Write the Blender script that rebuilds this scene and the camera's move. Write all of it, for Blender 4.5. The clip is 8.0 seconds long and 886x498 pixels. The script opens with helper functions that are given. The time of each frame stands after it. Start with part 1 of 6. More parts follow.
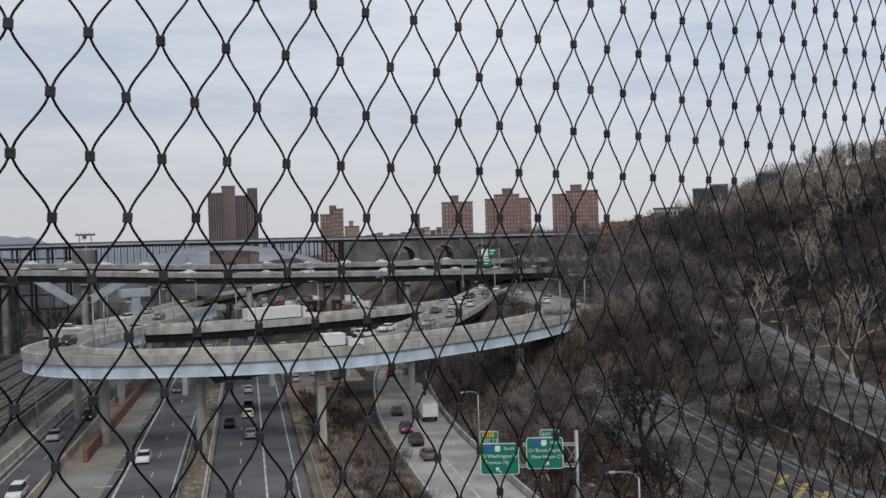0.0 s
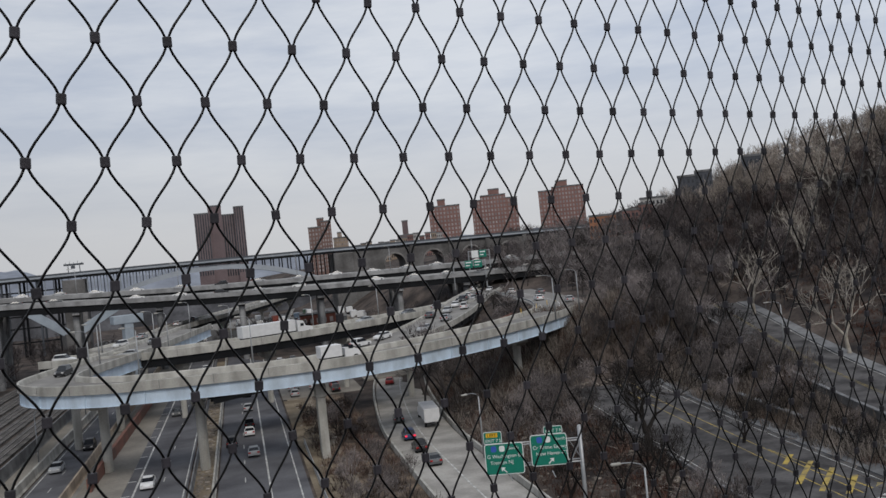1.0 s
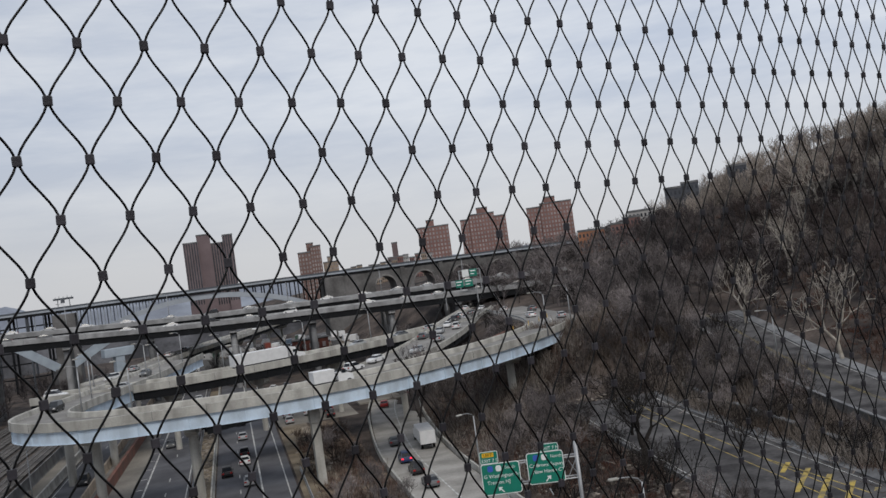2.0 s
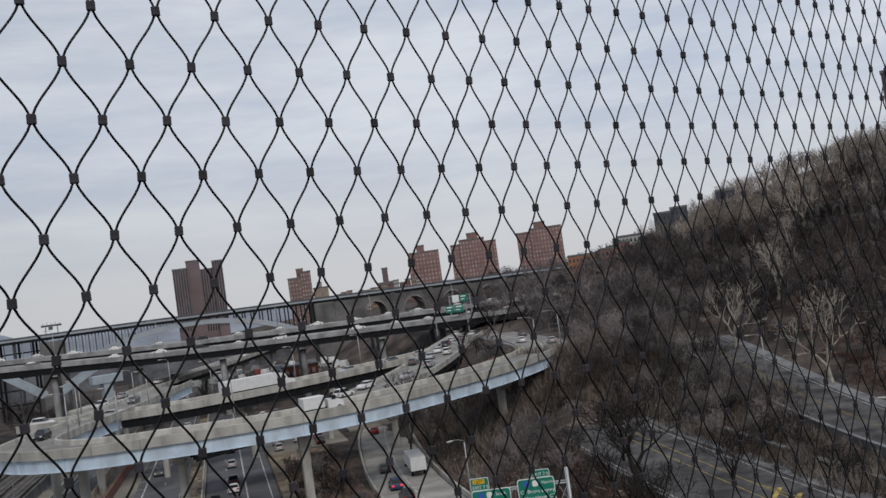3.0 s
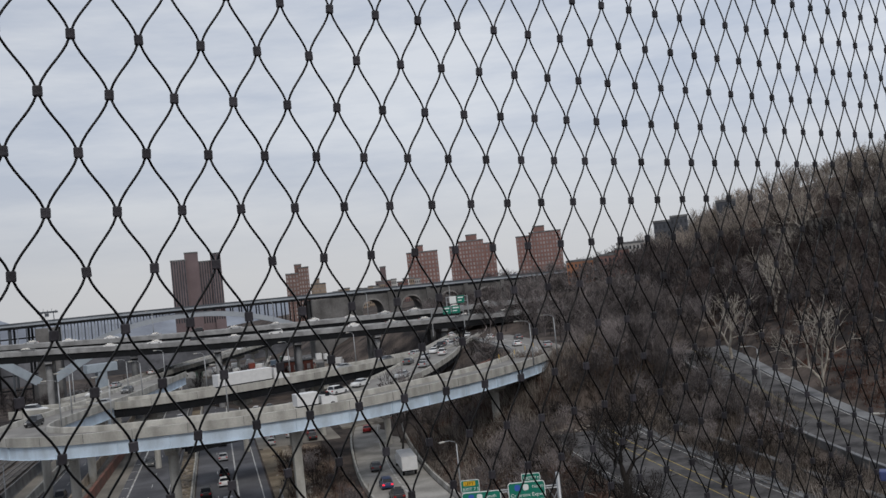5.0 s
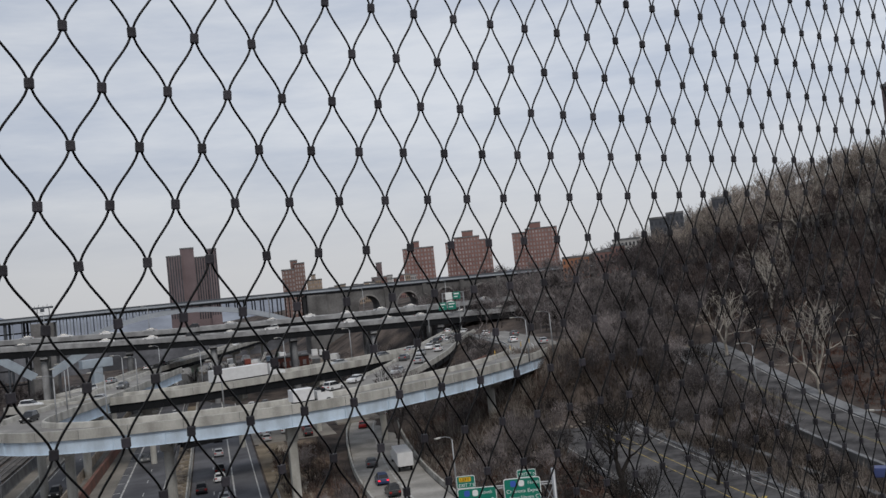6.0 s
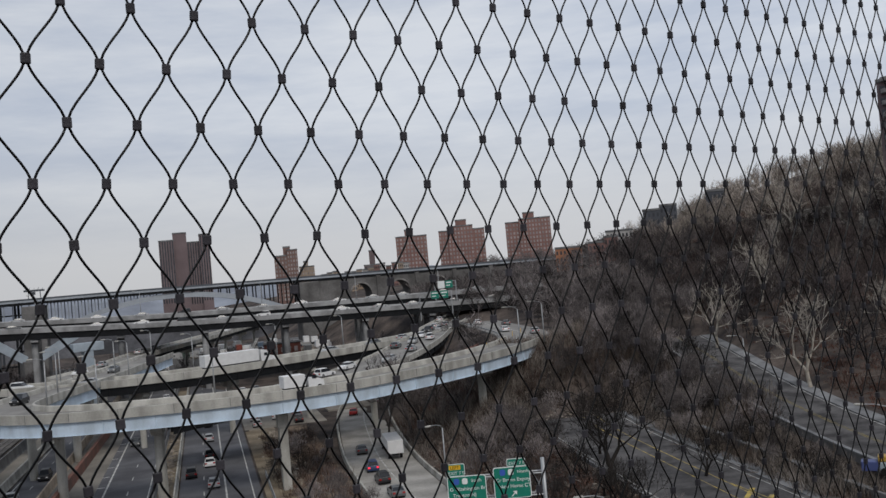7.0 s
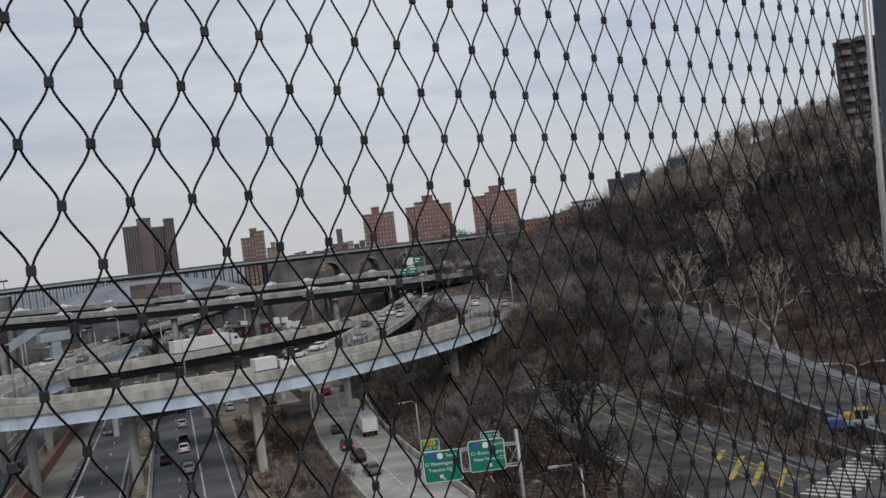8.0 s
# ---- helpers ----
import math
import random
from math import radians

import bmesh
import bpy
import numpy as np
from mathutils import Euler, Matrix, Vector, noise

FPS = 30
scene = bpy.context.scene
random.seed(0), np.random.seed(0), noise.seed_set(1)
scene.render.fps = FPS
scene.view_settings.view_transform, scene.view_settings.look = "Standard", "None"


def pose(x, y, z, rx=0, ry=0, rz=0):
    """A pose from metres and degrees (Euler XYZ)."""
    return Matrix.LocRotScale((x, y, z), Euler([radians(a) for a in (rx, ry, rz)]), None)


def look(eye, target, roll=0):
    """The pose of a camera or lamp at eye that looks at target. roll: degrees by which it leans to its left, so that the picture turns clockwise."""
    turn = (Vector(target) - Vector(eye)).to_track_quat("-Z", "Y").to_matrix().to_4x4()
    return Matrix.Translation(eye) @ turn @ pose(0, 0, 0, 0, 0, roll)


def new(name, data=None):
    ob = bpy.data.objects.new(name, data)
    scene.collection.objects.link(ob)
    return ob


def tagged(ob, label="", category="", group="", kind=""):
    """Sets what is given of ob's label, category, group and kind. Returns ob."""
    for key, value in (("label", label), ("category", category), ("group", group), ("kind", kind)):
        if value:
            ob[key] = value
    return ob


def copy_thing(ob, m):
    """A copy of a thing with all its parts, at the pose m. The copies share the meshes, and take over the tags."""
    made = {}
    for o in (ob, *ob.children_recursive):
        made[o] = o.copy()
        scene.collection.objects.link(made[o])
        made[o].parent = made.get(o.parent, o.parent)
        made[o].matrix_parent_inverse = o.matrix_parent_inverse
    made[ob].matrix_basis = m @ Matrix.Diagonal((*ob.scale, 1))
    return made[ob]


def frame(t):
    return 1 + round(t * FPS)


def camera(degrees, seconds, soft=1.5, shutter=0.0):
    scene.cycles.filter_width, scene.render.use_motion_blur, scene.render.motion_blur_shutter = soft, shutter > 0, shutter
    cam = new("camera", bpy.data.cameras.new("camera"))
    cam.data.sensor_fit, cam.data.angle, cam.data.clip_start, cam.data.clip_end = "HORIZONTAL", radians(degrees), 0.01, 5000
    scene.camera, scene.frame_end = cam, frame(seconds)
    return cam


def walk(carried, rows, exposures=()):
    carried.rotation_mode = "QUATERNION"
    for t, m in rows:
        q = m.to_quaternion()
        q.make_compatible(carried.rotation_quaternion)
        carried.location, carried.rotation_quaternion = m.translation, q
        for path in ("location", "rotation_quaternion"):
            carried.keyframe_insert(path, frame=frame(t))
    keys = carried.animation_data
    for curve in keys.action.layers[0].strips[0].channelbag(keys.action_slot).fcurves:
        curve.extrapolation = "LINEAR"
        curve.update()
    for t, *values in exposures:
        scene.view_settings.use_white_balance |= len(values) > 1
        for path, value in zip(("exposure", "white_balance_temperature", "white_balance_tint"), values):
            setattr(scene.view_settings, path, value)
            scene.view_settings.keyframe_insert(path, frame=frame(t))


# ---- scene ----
PATH = [
    (0, -0.981, -1.092, 29.824, -38.284, -0.526, 1.707),
    (0.5, -1.021, -1.059, 29.820, -38.675, -0.330, 3.846),
    (1, -1.009, -1.058, 29.802, -38.938, -0.314, 5.711),
    (1.5, -0.843, -1.136, 29.821, -39.117, -0.054, 7.256),
    (3, -0.814, -1.124, 29.812, -40.115, 2.322, 8.006),
    (3.5, -0.823, -1.121, 29.808, -39.970, 2.502, 7.299),
    (4, -0.828, -1.115, 29.802, -39.881, 2.468, 6.662),
    (4.5, -0.821, -1.110, 29.799, -40.055, 2.411, 6.142),
    (6, -0.807, -1.102, 29.797, -40.507, 2.091, 5.870),
    (6.5, -0.807, -1.090, 29.794, -40.573, 1.772, 5.360),
    (7, -0.806, -1.086, 29.793, -40.963, 1.353, 5.043),
    (7.5, -0.800, -1.077, 29.786, -41.884, 0.841, 5.910),
    (8, -0.709, -1.081, 29.833, -42.905, -0.327, 7.080),
]
cam = camera(50.56, 8.0, soft=1.5)
walk(cam, [(t, pose(x, y, z, 90 + pitch, roll, yaw)) for t, x, y, z, yaw, pitch, roll in PATH],
     [(0, 0.0), (0.5, -0.14), (1.0, -0.08), (1.5, 0.0), (1.7, 0.0), (3.0, -0.08), (7.0, -0.1), (8.0, -0.16)])

# ---- light: thin overcast, weak broad sun ----
world = bpy.data.worlds.new("overcast_sky")
scene.world = world
world.use_nodes = True
wn, wl = world.node_tree.nodes, world.node_tree.links
wn.clear()
sky = wn.new("ShaderNodeTexSky")
sky.sky_type, sky.sun_disc = "NISHITA", False
sky.sun_elevation, sky.sun_rotation = radians(38), radians(200)
sky.air_density, sky.dust_density = 1.0, 3.0
wtc = wn.new("ShaderNodeTexCoord")
wmap = wn.new("ShaderNodeMapping")
wmap.inputs["Scale"].default_value = (1.6, 1.6, 9.0)
wnoise = wn.new("ShaderNodeTexNoise")
wnoise.inputs["Scale"].default_value, wnoise.inputs["Detail"].default_value = 2.1, 6.0
wnoise.inputs["Roughness"].default_value = 0.6
wramp = wn.new("ShaderNodeValToRGB")
wramp.color_ramp.elements[0].position, wramp.color_ramp.elements[1].position = 0.38, 0.64
wramp.color_ramp.elements[0].color = (0.50, 0.555, 0.66, 1)
wramp.color_ramp.elements[1].color = (0.685, 0.72, 0.78, 1)
wsep = wn.new("ShaderNodeSeparateXYZ")
whor = wn.new("ShaderNodeMapRange")
whor.inputs["From Min"].default_value, whor.inputs["From Max"].default_value = -0.02, 0.2
whor.interpolation_type = "SMOOTHSTEP"
wmix = wn.new("ShaderNodeMixRGB")
wmix.inputs["Color1"].default_value = (0.605, 0.612, 0.63, 1)
wsum = wn.new("ShaderNodeMixRGB")
wsum.inputs["Fac"].default_value = 0.94
wscale = wn.new("ShaderNodeMixRGB")
wscale.blend_type = "MULTIPLY"
wscale.inputs["Fac"].default_value = 1.0
wscale.inputs["Color2"].default_value = (0.1, 0.1, 0.1, 1)
wbg = wn.new("ShaderNodeBackground")
wout = wn.new("ShaderNodeOutputWorld")
wl.new(wtc.outputs["Generated"], wmap.inputs["Vector"])
wl.new(wmap.outputs["Vector"], wnoise.inputs["Vector"])
wl.new(wnoise.outputs["Fac"], wramp.inputs["Fac"])
wl.new(wtc.outputs["Generated"], wsep.inputs["Vector"])
wl.new(wsep.outputs["Z"], whor.inputs["Value"])
wl.new(whor.outputs["Result"], wmix.inputs["Fac"])
wl.new(wramp.outputs["Color"], wmix.inputs["Color2"])
wl.new(sky.outputs["Color"], wscale.inputs["Color1"])
wl.new(wscale.outputs["Color"], wsum.inputs["Color1"])
wl.new(wmix.outputs["Color"], wsum.inputs["Color2"])
wl.new(wsum.outputs["Color"], wbg.inputs["Color"])
# the cloud is thinner, so brighter, towards the east
weast = wn.new("ShaderNodeMapRange")
weast.inputs["From Min"].default_value, weast.inputs["From Max"].default_value = 0.25, 0.9
weast.inputs["To Min"].default_value, weast.inputs["To Max"].default_value = 0.99, 1.11
wl.new(wsep.outputs["X"], weast.inputs["Value"])
wl.new(weast.outputs["Result"], wbg.inputs["Strength"])
wl.new(wbg.outputs["Background"], wout.inputs["Surface"])

sun = new("sun", bpy.data.lights.new("sun", "SUN"))
sun.data.energy, sun.data.angle, sun.data.color = 1.5, radians(20), (1.0, 0.95, 0.88)
sun.matrix_world = look((0, 0, 200), (60, 180, 0))

# ---- materials ----
def material(name, base, rough=0.8, metal=0.0, scale=0.5, vary=0.25, fine=8.0, bump=0.15, tint=None, per_object=0.0, island=0.0, shine=None, streak=1.0):
    """Principled surface with broad stains, fine grain, relief; tint: second colour of the stains (painted shade on
    SOIL and TWIGS_STUFF).
    """
    m = bpy.data.materials.new(name)
    m.use_nodes = True
    n, l = m.node_tree.nodes, m.node_tree.links
    b = n["Principled BSDF"]
    b.inputs["Roughness"].default_value, b.inputs["Metallic"].default_value = rough, metal
    b.inputs["Specular IOR Level"].default_value = shine if shine is not None else (0.15 if rough > 0.65 else 0.4)
    tc = n.new("ShaderNodeTexCoord")
    mp = n.new("ShaderNodeMapping")
    mp.inputs["Scale"].default_value = (1, 1, streak)
    l.new(tc.outputs["Object"], mp.inputs["Vector"])
    big, small = n.new("ShaderNodeTexNoise"), n.new("ShaderNodeTexNoise")
    big.inputs["Scale"].default_value, big.inputs["Detail"].default_value = scale, 5
    small.inputs["Scale"].default_value, small.inputs["Detail"].default_value = fine, 3
    l.new(mp.outputs["Vector"], big.inputs["Vector"])
    l.new(tc.outputs["Object"], small.inputs["Vector"])
    ramp = n.new("ShaderNodeValToRGB")
    t = tint or tuple(c * (1 - vary * 1.6) for c in base)
    ramp.color_ramp.elements[0].position, ramp.color_ramp.elements[1].position = 0.36, 0.64
    ramp.color_ramp.elements[0].color, ramp.color_ramp.elements[1].color = (*t, 1), (*base, 1)
    l.new(big.outputs["Fac"], ramp.inputs["Fac"])
    hsv = n.new("ShaderNodeHueSaturation")
    l.new(ramp.outputs["Color"], hsv.inputs["Color"])
    grain = n.new("ShaderNodeMapRange")
    grain.inputs["To Min"].default_value, grain.inputs["To Max"].default_value = 1 - vary, 1 + vary
    l.new(small.outputs["Fac"], grain.inputs["Value"])
    value = grain.outputs["Result"]
    for amount, node, socket in ((per_object, "ShaderNodeObjectInfo", "Random"), (island, "ShaderNodeNewGeometry", "Random Per Island")):
        if amount:
            info, spread, mul = n.new(node), n.new("ShaderNodeMapRange"), n.new("ShaderNodeMath")
            spread.inputs["To Min"].default_value, spread.inputs["To Max"].default_value = 1 - amount, 1 + amount
            mul.operation = "MULTIPLY"
            l.new(info.outputs[socket], spread.inputs["Value"])
            l.new(spread.outputs["Result"], mul.inputs[0])
            l.new(value, mul.inputs[1])
            value = mul.outputs["Value"]
    l.new(value, hsv.inputs["Value"])
    l.new(hsv.outputs["Color"], b.inputs["Base Color"])
    if bump:
        bp = n.new("ShaderNodeBump")
        bp.inputs["Strength"].default_value, bp.inputs["Distance"].default_value = bump, 0.05
        l.new(small.outputs["Fac"], bp.inputs["Height"])
        l.new(bp.outputs["Normal"], b.inputs["Normal"])
    return m


STEEL_DARK = material("weathered_dark_steel", (0.0035, 0.0032, 0.0036), 0.3, 0.0, 6, 0.3, 300, 0.05, per_object=0.15, shine=0.17)
def lay(m, scale=88.0):
    """Strand pattern of a laid wire rope on material m."""
    n, l = m.node_tree.nodes, m.node_tree.links
    b = n["Principled BSDF"]
    w = n.new("ShaderNodeTexWave")
    w.bands_direction = "DIAGONAL"
    w.inputs["Scale"].default_value = scale
    tc = n.new("ShaderNodeTexCoord")
    l.new(tc.outputs["Object"], w.inputs["Vector"])
    old = b.inputs["Base Color"].links[0].from_socket
    mix = n.new("ShaderNodeMixRGB")
    mix.blend_type = "MIX"
    # darker colour stands in for the shade in grooves between strands
    mix.inputs["Color1"].default_value = (0.0026, 0.0024, 0.0026, 1)
    l.new(old, mix.inputs["Color2"])
    l.new(w.outputs["Fac"], mix.inputs["Fac"])
    l.new(mix.outputs["Color"], b.inputs["Base Color"])
    bp = n.new("ShaderNodeBump")
    bp.inputs["Strength"].default_value, bp.inputs["Distance"].default_value = 0.15, 0.0003
    l.new(w.outputs["Fac"], bp.inputs["Height"])
    l.new(bp.outputs["Normal"], b.inputs["Normal"])


lay(STEEL_DARK)
FERRULE = material("dark_crimped_ferrule", (0.037, 0.034, 0.04), 0.45, 0.0, 20, 0.3, 400, 0.1, per_object=0.35, island=0.35, shine=0.3)
ALU = material("brushed_aluminium_tube", (0.45, 0.44, 0.43), 0.45, 0.6, 3, 0.15, 200, 0.05)
POST_GREY = material("blue_grey_painted_post", (0.09, 0.105, 0.13), 0.5, 0.0, 4, 0.2, 90, 0.05)
ASPHALT = material("worn_asphalt", (0.13, 0.13, 0.14), 0.9, 0, 0.12, 0.18, 3, 0.2, tint=(0.07, 0.07, 0.077))
ASPHALT_OLD = material("old_street_asphalt", (0.104, 0.1, 0.1), 0.9, 0, 0.3, 0.4, 2, 0.25, tint=(0.04, 0.038, 0.039))
ASPHALT_PALE = material("bleached_concrete_roadway", (0.25, 0.242, 0.228), 0.9, 0, 0.15, 0.2, 3, 0.2, tint=(0.175, 0.168, 0.16))
CONCRETE = material("weathered_concrete", (0.45, 0.438, 0.405), 0.85, 0, 0.45, 0.18, 4, 0.2, tint=(0.27, 0.262, 0.238), streak=0.3)
CONCRETE_MID = material("grey_viaduct_concrete", (0.33, 0.332, 0.335), 0.85, 0, 0.3, 0.2, 3, 0.2, tint=(0.2, 0.2, 0.202))
CONCRETE_DARK = material("stained_concrete", (0.20, 0.203, 0.208), 0.85, 0, 0.3, 0.22, 3, 0.2, tint=(0.105, 0.106, 0.109))
CONCRETE_WARM = material("tan_concrete_wall", (0.42, 0.35, 0.27), 0.85, 0, 0.3, 0.2, 3, 0.2, tint=(0.24, 0.2, 0.16))
BLUE_STEEL = material("pale_blue_painted_girder", (0.54, 0.64, 0.74), 0.55, 0, 0.5, 0.12, 6, 0.06, tint=(0.40, 0.47, 0.54), streak=0.4)
DARK_GIRDER = material("dark_weathering_girder", (0.012, 0.013, 0.015), 0.7, 0, 0.5, 0.25, 5, 0.1)
PAINT_WHITE = material("worn_white_road_paint", (0.58, 0.58, 0.56), 0.8, 0, 0.8, 0.2, 6, 0.05, tint=(0.28, 0.28, 0.27))
PAINT_YELLOW = material("worn_yellow_road_paint", (0.46, 0.34, 0.08), 0.8, 0, 0.8, 0.3, 6, 0.05, tint=(0.18, 0.15, 0.09))
PAINT_YELLOW_DIM = material("faded_yellow_line", (0.22, 0.17, 0.06), 0.85, 0, 0.8, 0.3, 6, 0.05, tint=(0.11, 0.095, 0.06))
# the near-black tint paints deep tree shadow into the soil colour
SOIL = material("brown_winter_soil_and_leaf_litter", (0.105, 0.084, 0.072), 0.95, 0, 0.12, 0.55, 1.3, 0.6, tint=(0.022, 0.019, 0.019))
RUST = material("rust_red_stained_wall", (0.20, 0.095, 0.075), 0.85, 0, 0.25, 0.3, 3, 0.2, tint=(0.13, 0.085, 0.07))
STONE = material("grey_brown_granite_masonry", (0.165, 0.16, 0.158), 0.9, 0, 0.12, 0.3, 1.2, 0.3, tint=(0.085, 0.082, 0.08))
BRICK_RED = material("red_brown_tower_brick", (0.25, 0.145, 0.13), 0.9, 0, 0.06, 0.15, 1.0, 0.1)
BRICK_BROWN = material("brown_tower_brick", (0.20, 0.13, 0.115), 0.9, 0, 0.06, 0.15, 1.0, 0.1)
BRICK_DARK = material("dark_purple_brown_tower_brick", (0.185, 0.142, 0.147), 0.9, 0, 0.06, 0.15, 1.0, 0.1)
BRICK_TAN = material("tan_tower_brick", (0.34, 0.27, 0.21), 0.9, 0, 0.06, 0.12, 1.0, 0.1)
BRICK_ORANGE = material("orange_brick", (0.36, 0.17, 0.10), 0.9, 0, 0.06, 0.12, 1.0, 0.1)
WINDOW = material("dull_window_glass", (0.33, 0.30, 0.295), 0.25, 0, 0.3, 0.2, 2, 0.0, per_object=0.3, island=0.4)
WINDOW_DARK = material("dark_window_glass", (0.05, 0.055, 0.065), 0.15, 0, 0.3, 0.2, 2, 0.0, per_object=0.3, island=0.4)
SIGN_GREEN = material("green_retroreflective_sign", (0.005, 0.18, 0.125), 0.5, 0, 1.5, 0.06, 12, 0.0)
SIGN_WHITE = material("white_sign_legend", (0.75, 0.77, 0.76), 0.5, 0, 2, 0.05, 12, 0.0)
SIGN_YELLOW = material("yellow_sign_panel", (0.70, 0.42, 0.02), 0.5, 0, 2, 0.05, 12, 0.0)
SIGN_BLUE = material("blue_route_shield", (0.04, 0.10, 0.42), 0.5, 0, 2, 0.05, 12, 0.0)
GALV = material("galvanised_steel", (0.38, 0.39, 0.40), 0.5, 0.5, 1, 0.15, 20, 0.05)


def empty(name, label, category, group="", kind="", at=(0, 0, 0)):
    ob = new(name)
    ob.location = at
    ob.empty_display_size = 0.2
    return tagged(ob, label, category, group, kind)


def mesh_of(verts, faces, mat, name="mesh", smooth=False):
    me = bpy.data.meshes.new(name)
    me.from_pydata([tuple(v) for v in verts], [], faces)
    me.materials.append(mat)
    if smooth:
        me.polygons.foreach_set("use_smooth", [True] * len(me.polygons))
    me.update()
    return me


def part_mesh(name, me, parent=None, label=""):
    ob = new(name, me)
    if parent is not None:
        ob.parent = parent
    return tagged(ob, label)


def part(name, bm, mat, parent=None, label="", smooth=False):
    me = bpy.data.meshes.new(name)
    bmesh.ops.recalc_face_normals(bm, faces=bm.faces)
    bm.to_mesh(me)
    bm.free()
    me.materials.append(mat)
    if smooth:
        me.polygons.foreach_set("use_smooth", [True] * len(me.polygons))
    return part_mesh(name, me, parent, label)


def box(bm, lo, hi, m=None, bevel=0.0):
    """Adds an axis-aligned block to bm, turned by m."""
    xs, ys, zs = zip(lo, hi)
    vs = [bm.verts.new(Vector((xs[i], ys[j], zs[k]))) for i in (0, 1) for j in (0, 1) for k in (0, 1)]
    fs = [bm.faces.new([vs[i] for i in f]) for f in ((0, 1, 3, 2), (4, 6, 7, 5), (0, 4, 5, 1), (2, 3, 7, 6), (0, 2, 6, 4), (1, 5, 7, 3))]
    if bevel:
        edges = list({e for f in fs for e in f.edges})
        out = bmesh.ops.bevel(bm, geom=edges, offset=bevel, segments=1, affect="EDGES")
        vs = list({v for v in out["verts"]} | {v for v in vs if v.is_valid})
    if m is not None:
        for v in vs:
            v.co = m @ v.co
    return bm


def blocks(*items, m=None, bevel=0.0):
    bm = bmesh.new()
    for lo, hi in items:
        box(bm, lo, hi, m, bevel)
    return bm


def tube(bm, pts, radii, sides=6, cap=True):
    """Adds a round bar along pts."""
    rings = []
    pts = [Vector(p) for p in pts]
    for i, p in enumerate(pts):
        d = (pts[min(i + 1, len(pts) - 1)] - pts[max(i - 1, 0)]).normalized()
        a = d.orthogonal().normalized() if abs(d.z) < 0.99 else Vector((1, 0, 0))
        a = (a - d * a.dot(d)).normalized()
        b = d.cross(a)
        r = radii[i] if isinstance(radii, (list, tuple)) else radii
        rings.append([bm.verts.new(p + (a * math.cos(2 * math.pi * k / sides) + b * math.sin(2 * math.pi * k / sides)) * r) for k in range(sides)])
    for r0, r1 in zip(rings, rings[1:]):
        for k in range(sides):
            bm.faces.new((r0[k], r0[(k + 1) % sides], r1[(k + 1) % sides], r1[k]))
    if cap:
        bm.faces.new(rings[0][::-1])
        bm.faces.new(rings[-1])
    return bm


def spline(points, step=3.0):
    """A smooth polyline through the points (Catmull-Rom)."""
    P = [Vector(p) for p in points]
    P = [2 * P[0] - P[1]] + P + [2 * P[-1] - P[-2]]
    out = []
    for a, b, c, d in zip(P, P[1:], P[2:], P[3:]):
        n = max(1, round((c - b).length / step))
        for i in range(n):
            t = i / n
            out.append(0.5 * ((2 * b) + (c - a) * t + (2 * a - 5 * b + 4 * c - d) * t * t + (3 * b - a - 3 * c + d) * t ** 3))
    return out + [P[-2]]


def rights(path):
    """Level unit vectors to the right of a path."""
    out = []
    for i in range(len(path)):
        d = path[min(i + 1, len(path) - 1)] - path[max(i - 1, 0)]
        out.append(Vector((d.y, -d.x, 0)).normalized())
    return out


def sweep(bm, path, section):
    """Adds a bar of the given section, a list of (to the right, up), along a path."""
    rings = [[bm.verts.new(p + r * o + Vector((0, 0, h))) for o, h in section] for p, r in zip(path, rights(path))]
    n = len(section)
    for a, b in zip(rings, rings[1:]):
        for k in range(n):
            bm.faces.new((a[k], a[(k + 1) % n], b[(k + 1) % n], b[k]))
    bm.faces.new(rings[0])
    bm.faces.new(rings[-1][::-1])
    return bm


def swept(path, section):
    return sweep(bmesh.new(), path, section)


# ---- the highway's own axes: s along it, q to its right ----
HA = radians(26.4)
HD, HN = Vector((math.sin(HA), math.cos(HA), 0)), Vector((math.cos(HA), -math.sin(HA), 0))


def sq(s, q, z=0.0):
    return HD * s + HN * q + Vector((0, 0, z))


def smooth(a, b, v):
    t = min(1.0, max(0.0, (v - a) / (b - a)))
    return t * t * (3 - 2 * t)


# streets on the slope: centre lines with heights
UPPER = spline([(70, -12, 2.6), (103, 36.5, 3.0), (133, 75, 4.5), (168, 115, 8.6), (182, 130, 9.6)], 6)
LOWER = spline([(59.6, 3.8, 1.6), (81.6, 41.8, 2.0), (96.6, 65.8, 2.0), (113.5, 93.8, 2.6), (120.0, 104.0, 3.4)], 6)
GRADES = [(UPPER, 7.0), (LOWER, 10.0)]
# bench on which the loop ramp comes down to the ground
LANDING = spline([(143.5, 140.6, 13.72), (151, 147.5, 13.7), (159, 157, 13.65), (170, 173, 13.6), (182, 191, 13.5), (194, 209, 13.4)], 4)


def near_path(x, y, path):
    best = (1e9, 0.0)
    for a, b in zip(path, path[1:]):
        dx, dy = b.x - a.x, b.y - a.y
        t = min(1.0, max(0.0, ((x - a.x) * dx + (y - a.y) * dy) / (dx * dx + dy * dy)))
        d = math.hypot(x - a.x - dx * t, y - a.y - dy * t)
        if d < best[0]:
            best = (d, a.z + (b.z - a.z) * t)
    return best


def hill_place(a, p):
    """Plan position: a along the upper street, p up the hill from its far kerb."""
    return 121 + a * 0.656 + p * 0.755, 50 + a * 0.755 - p * 0.656


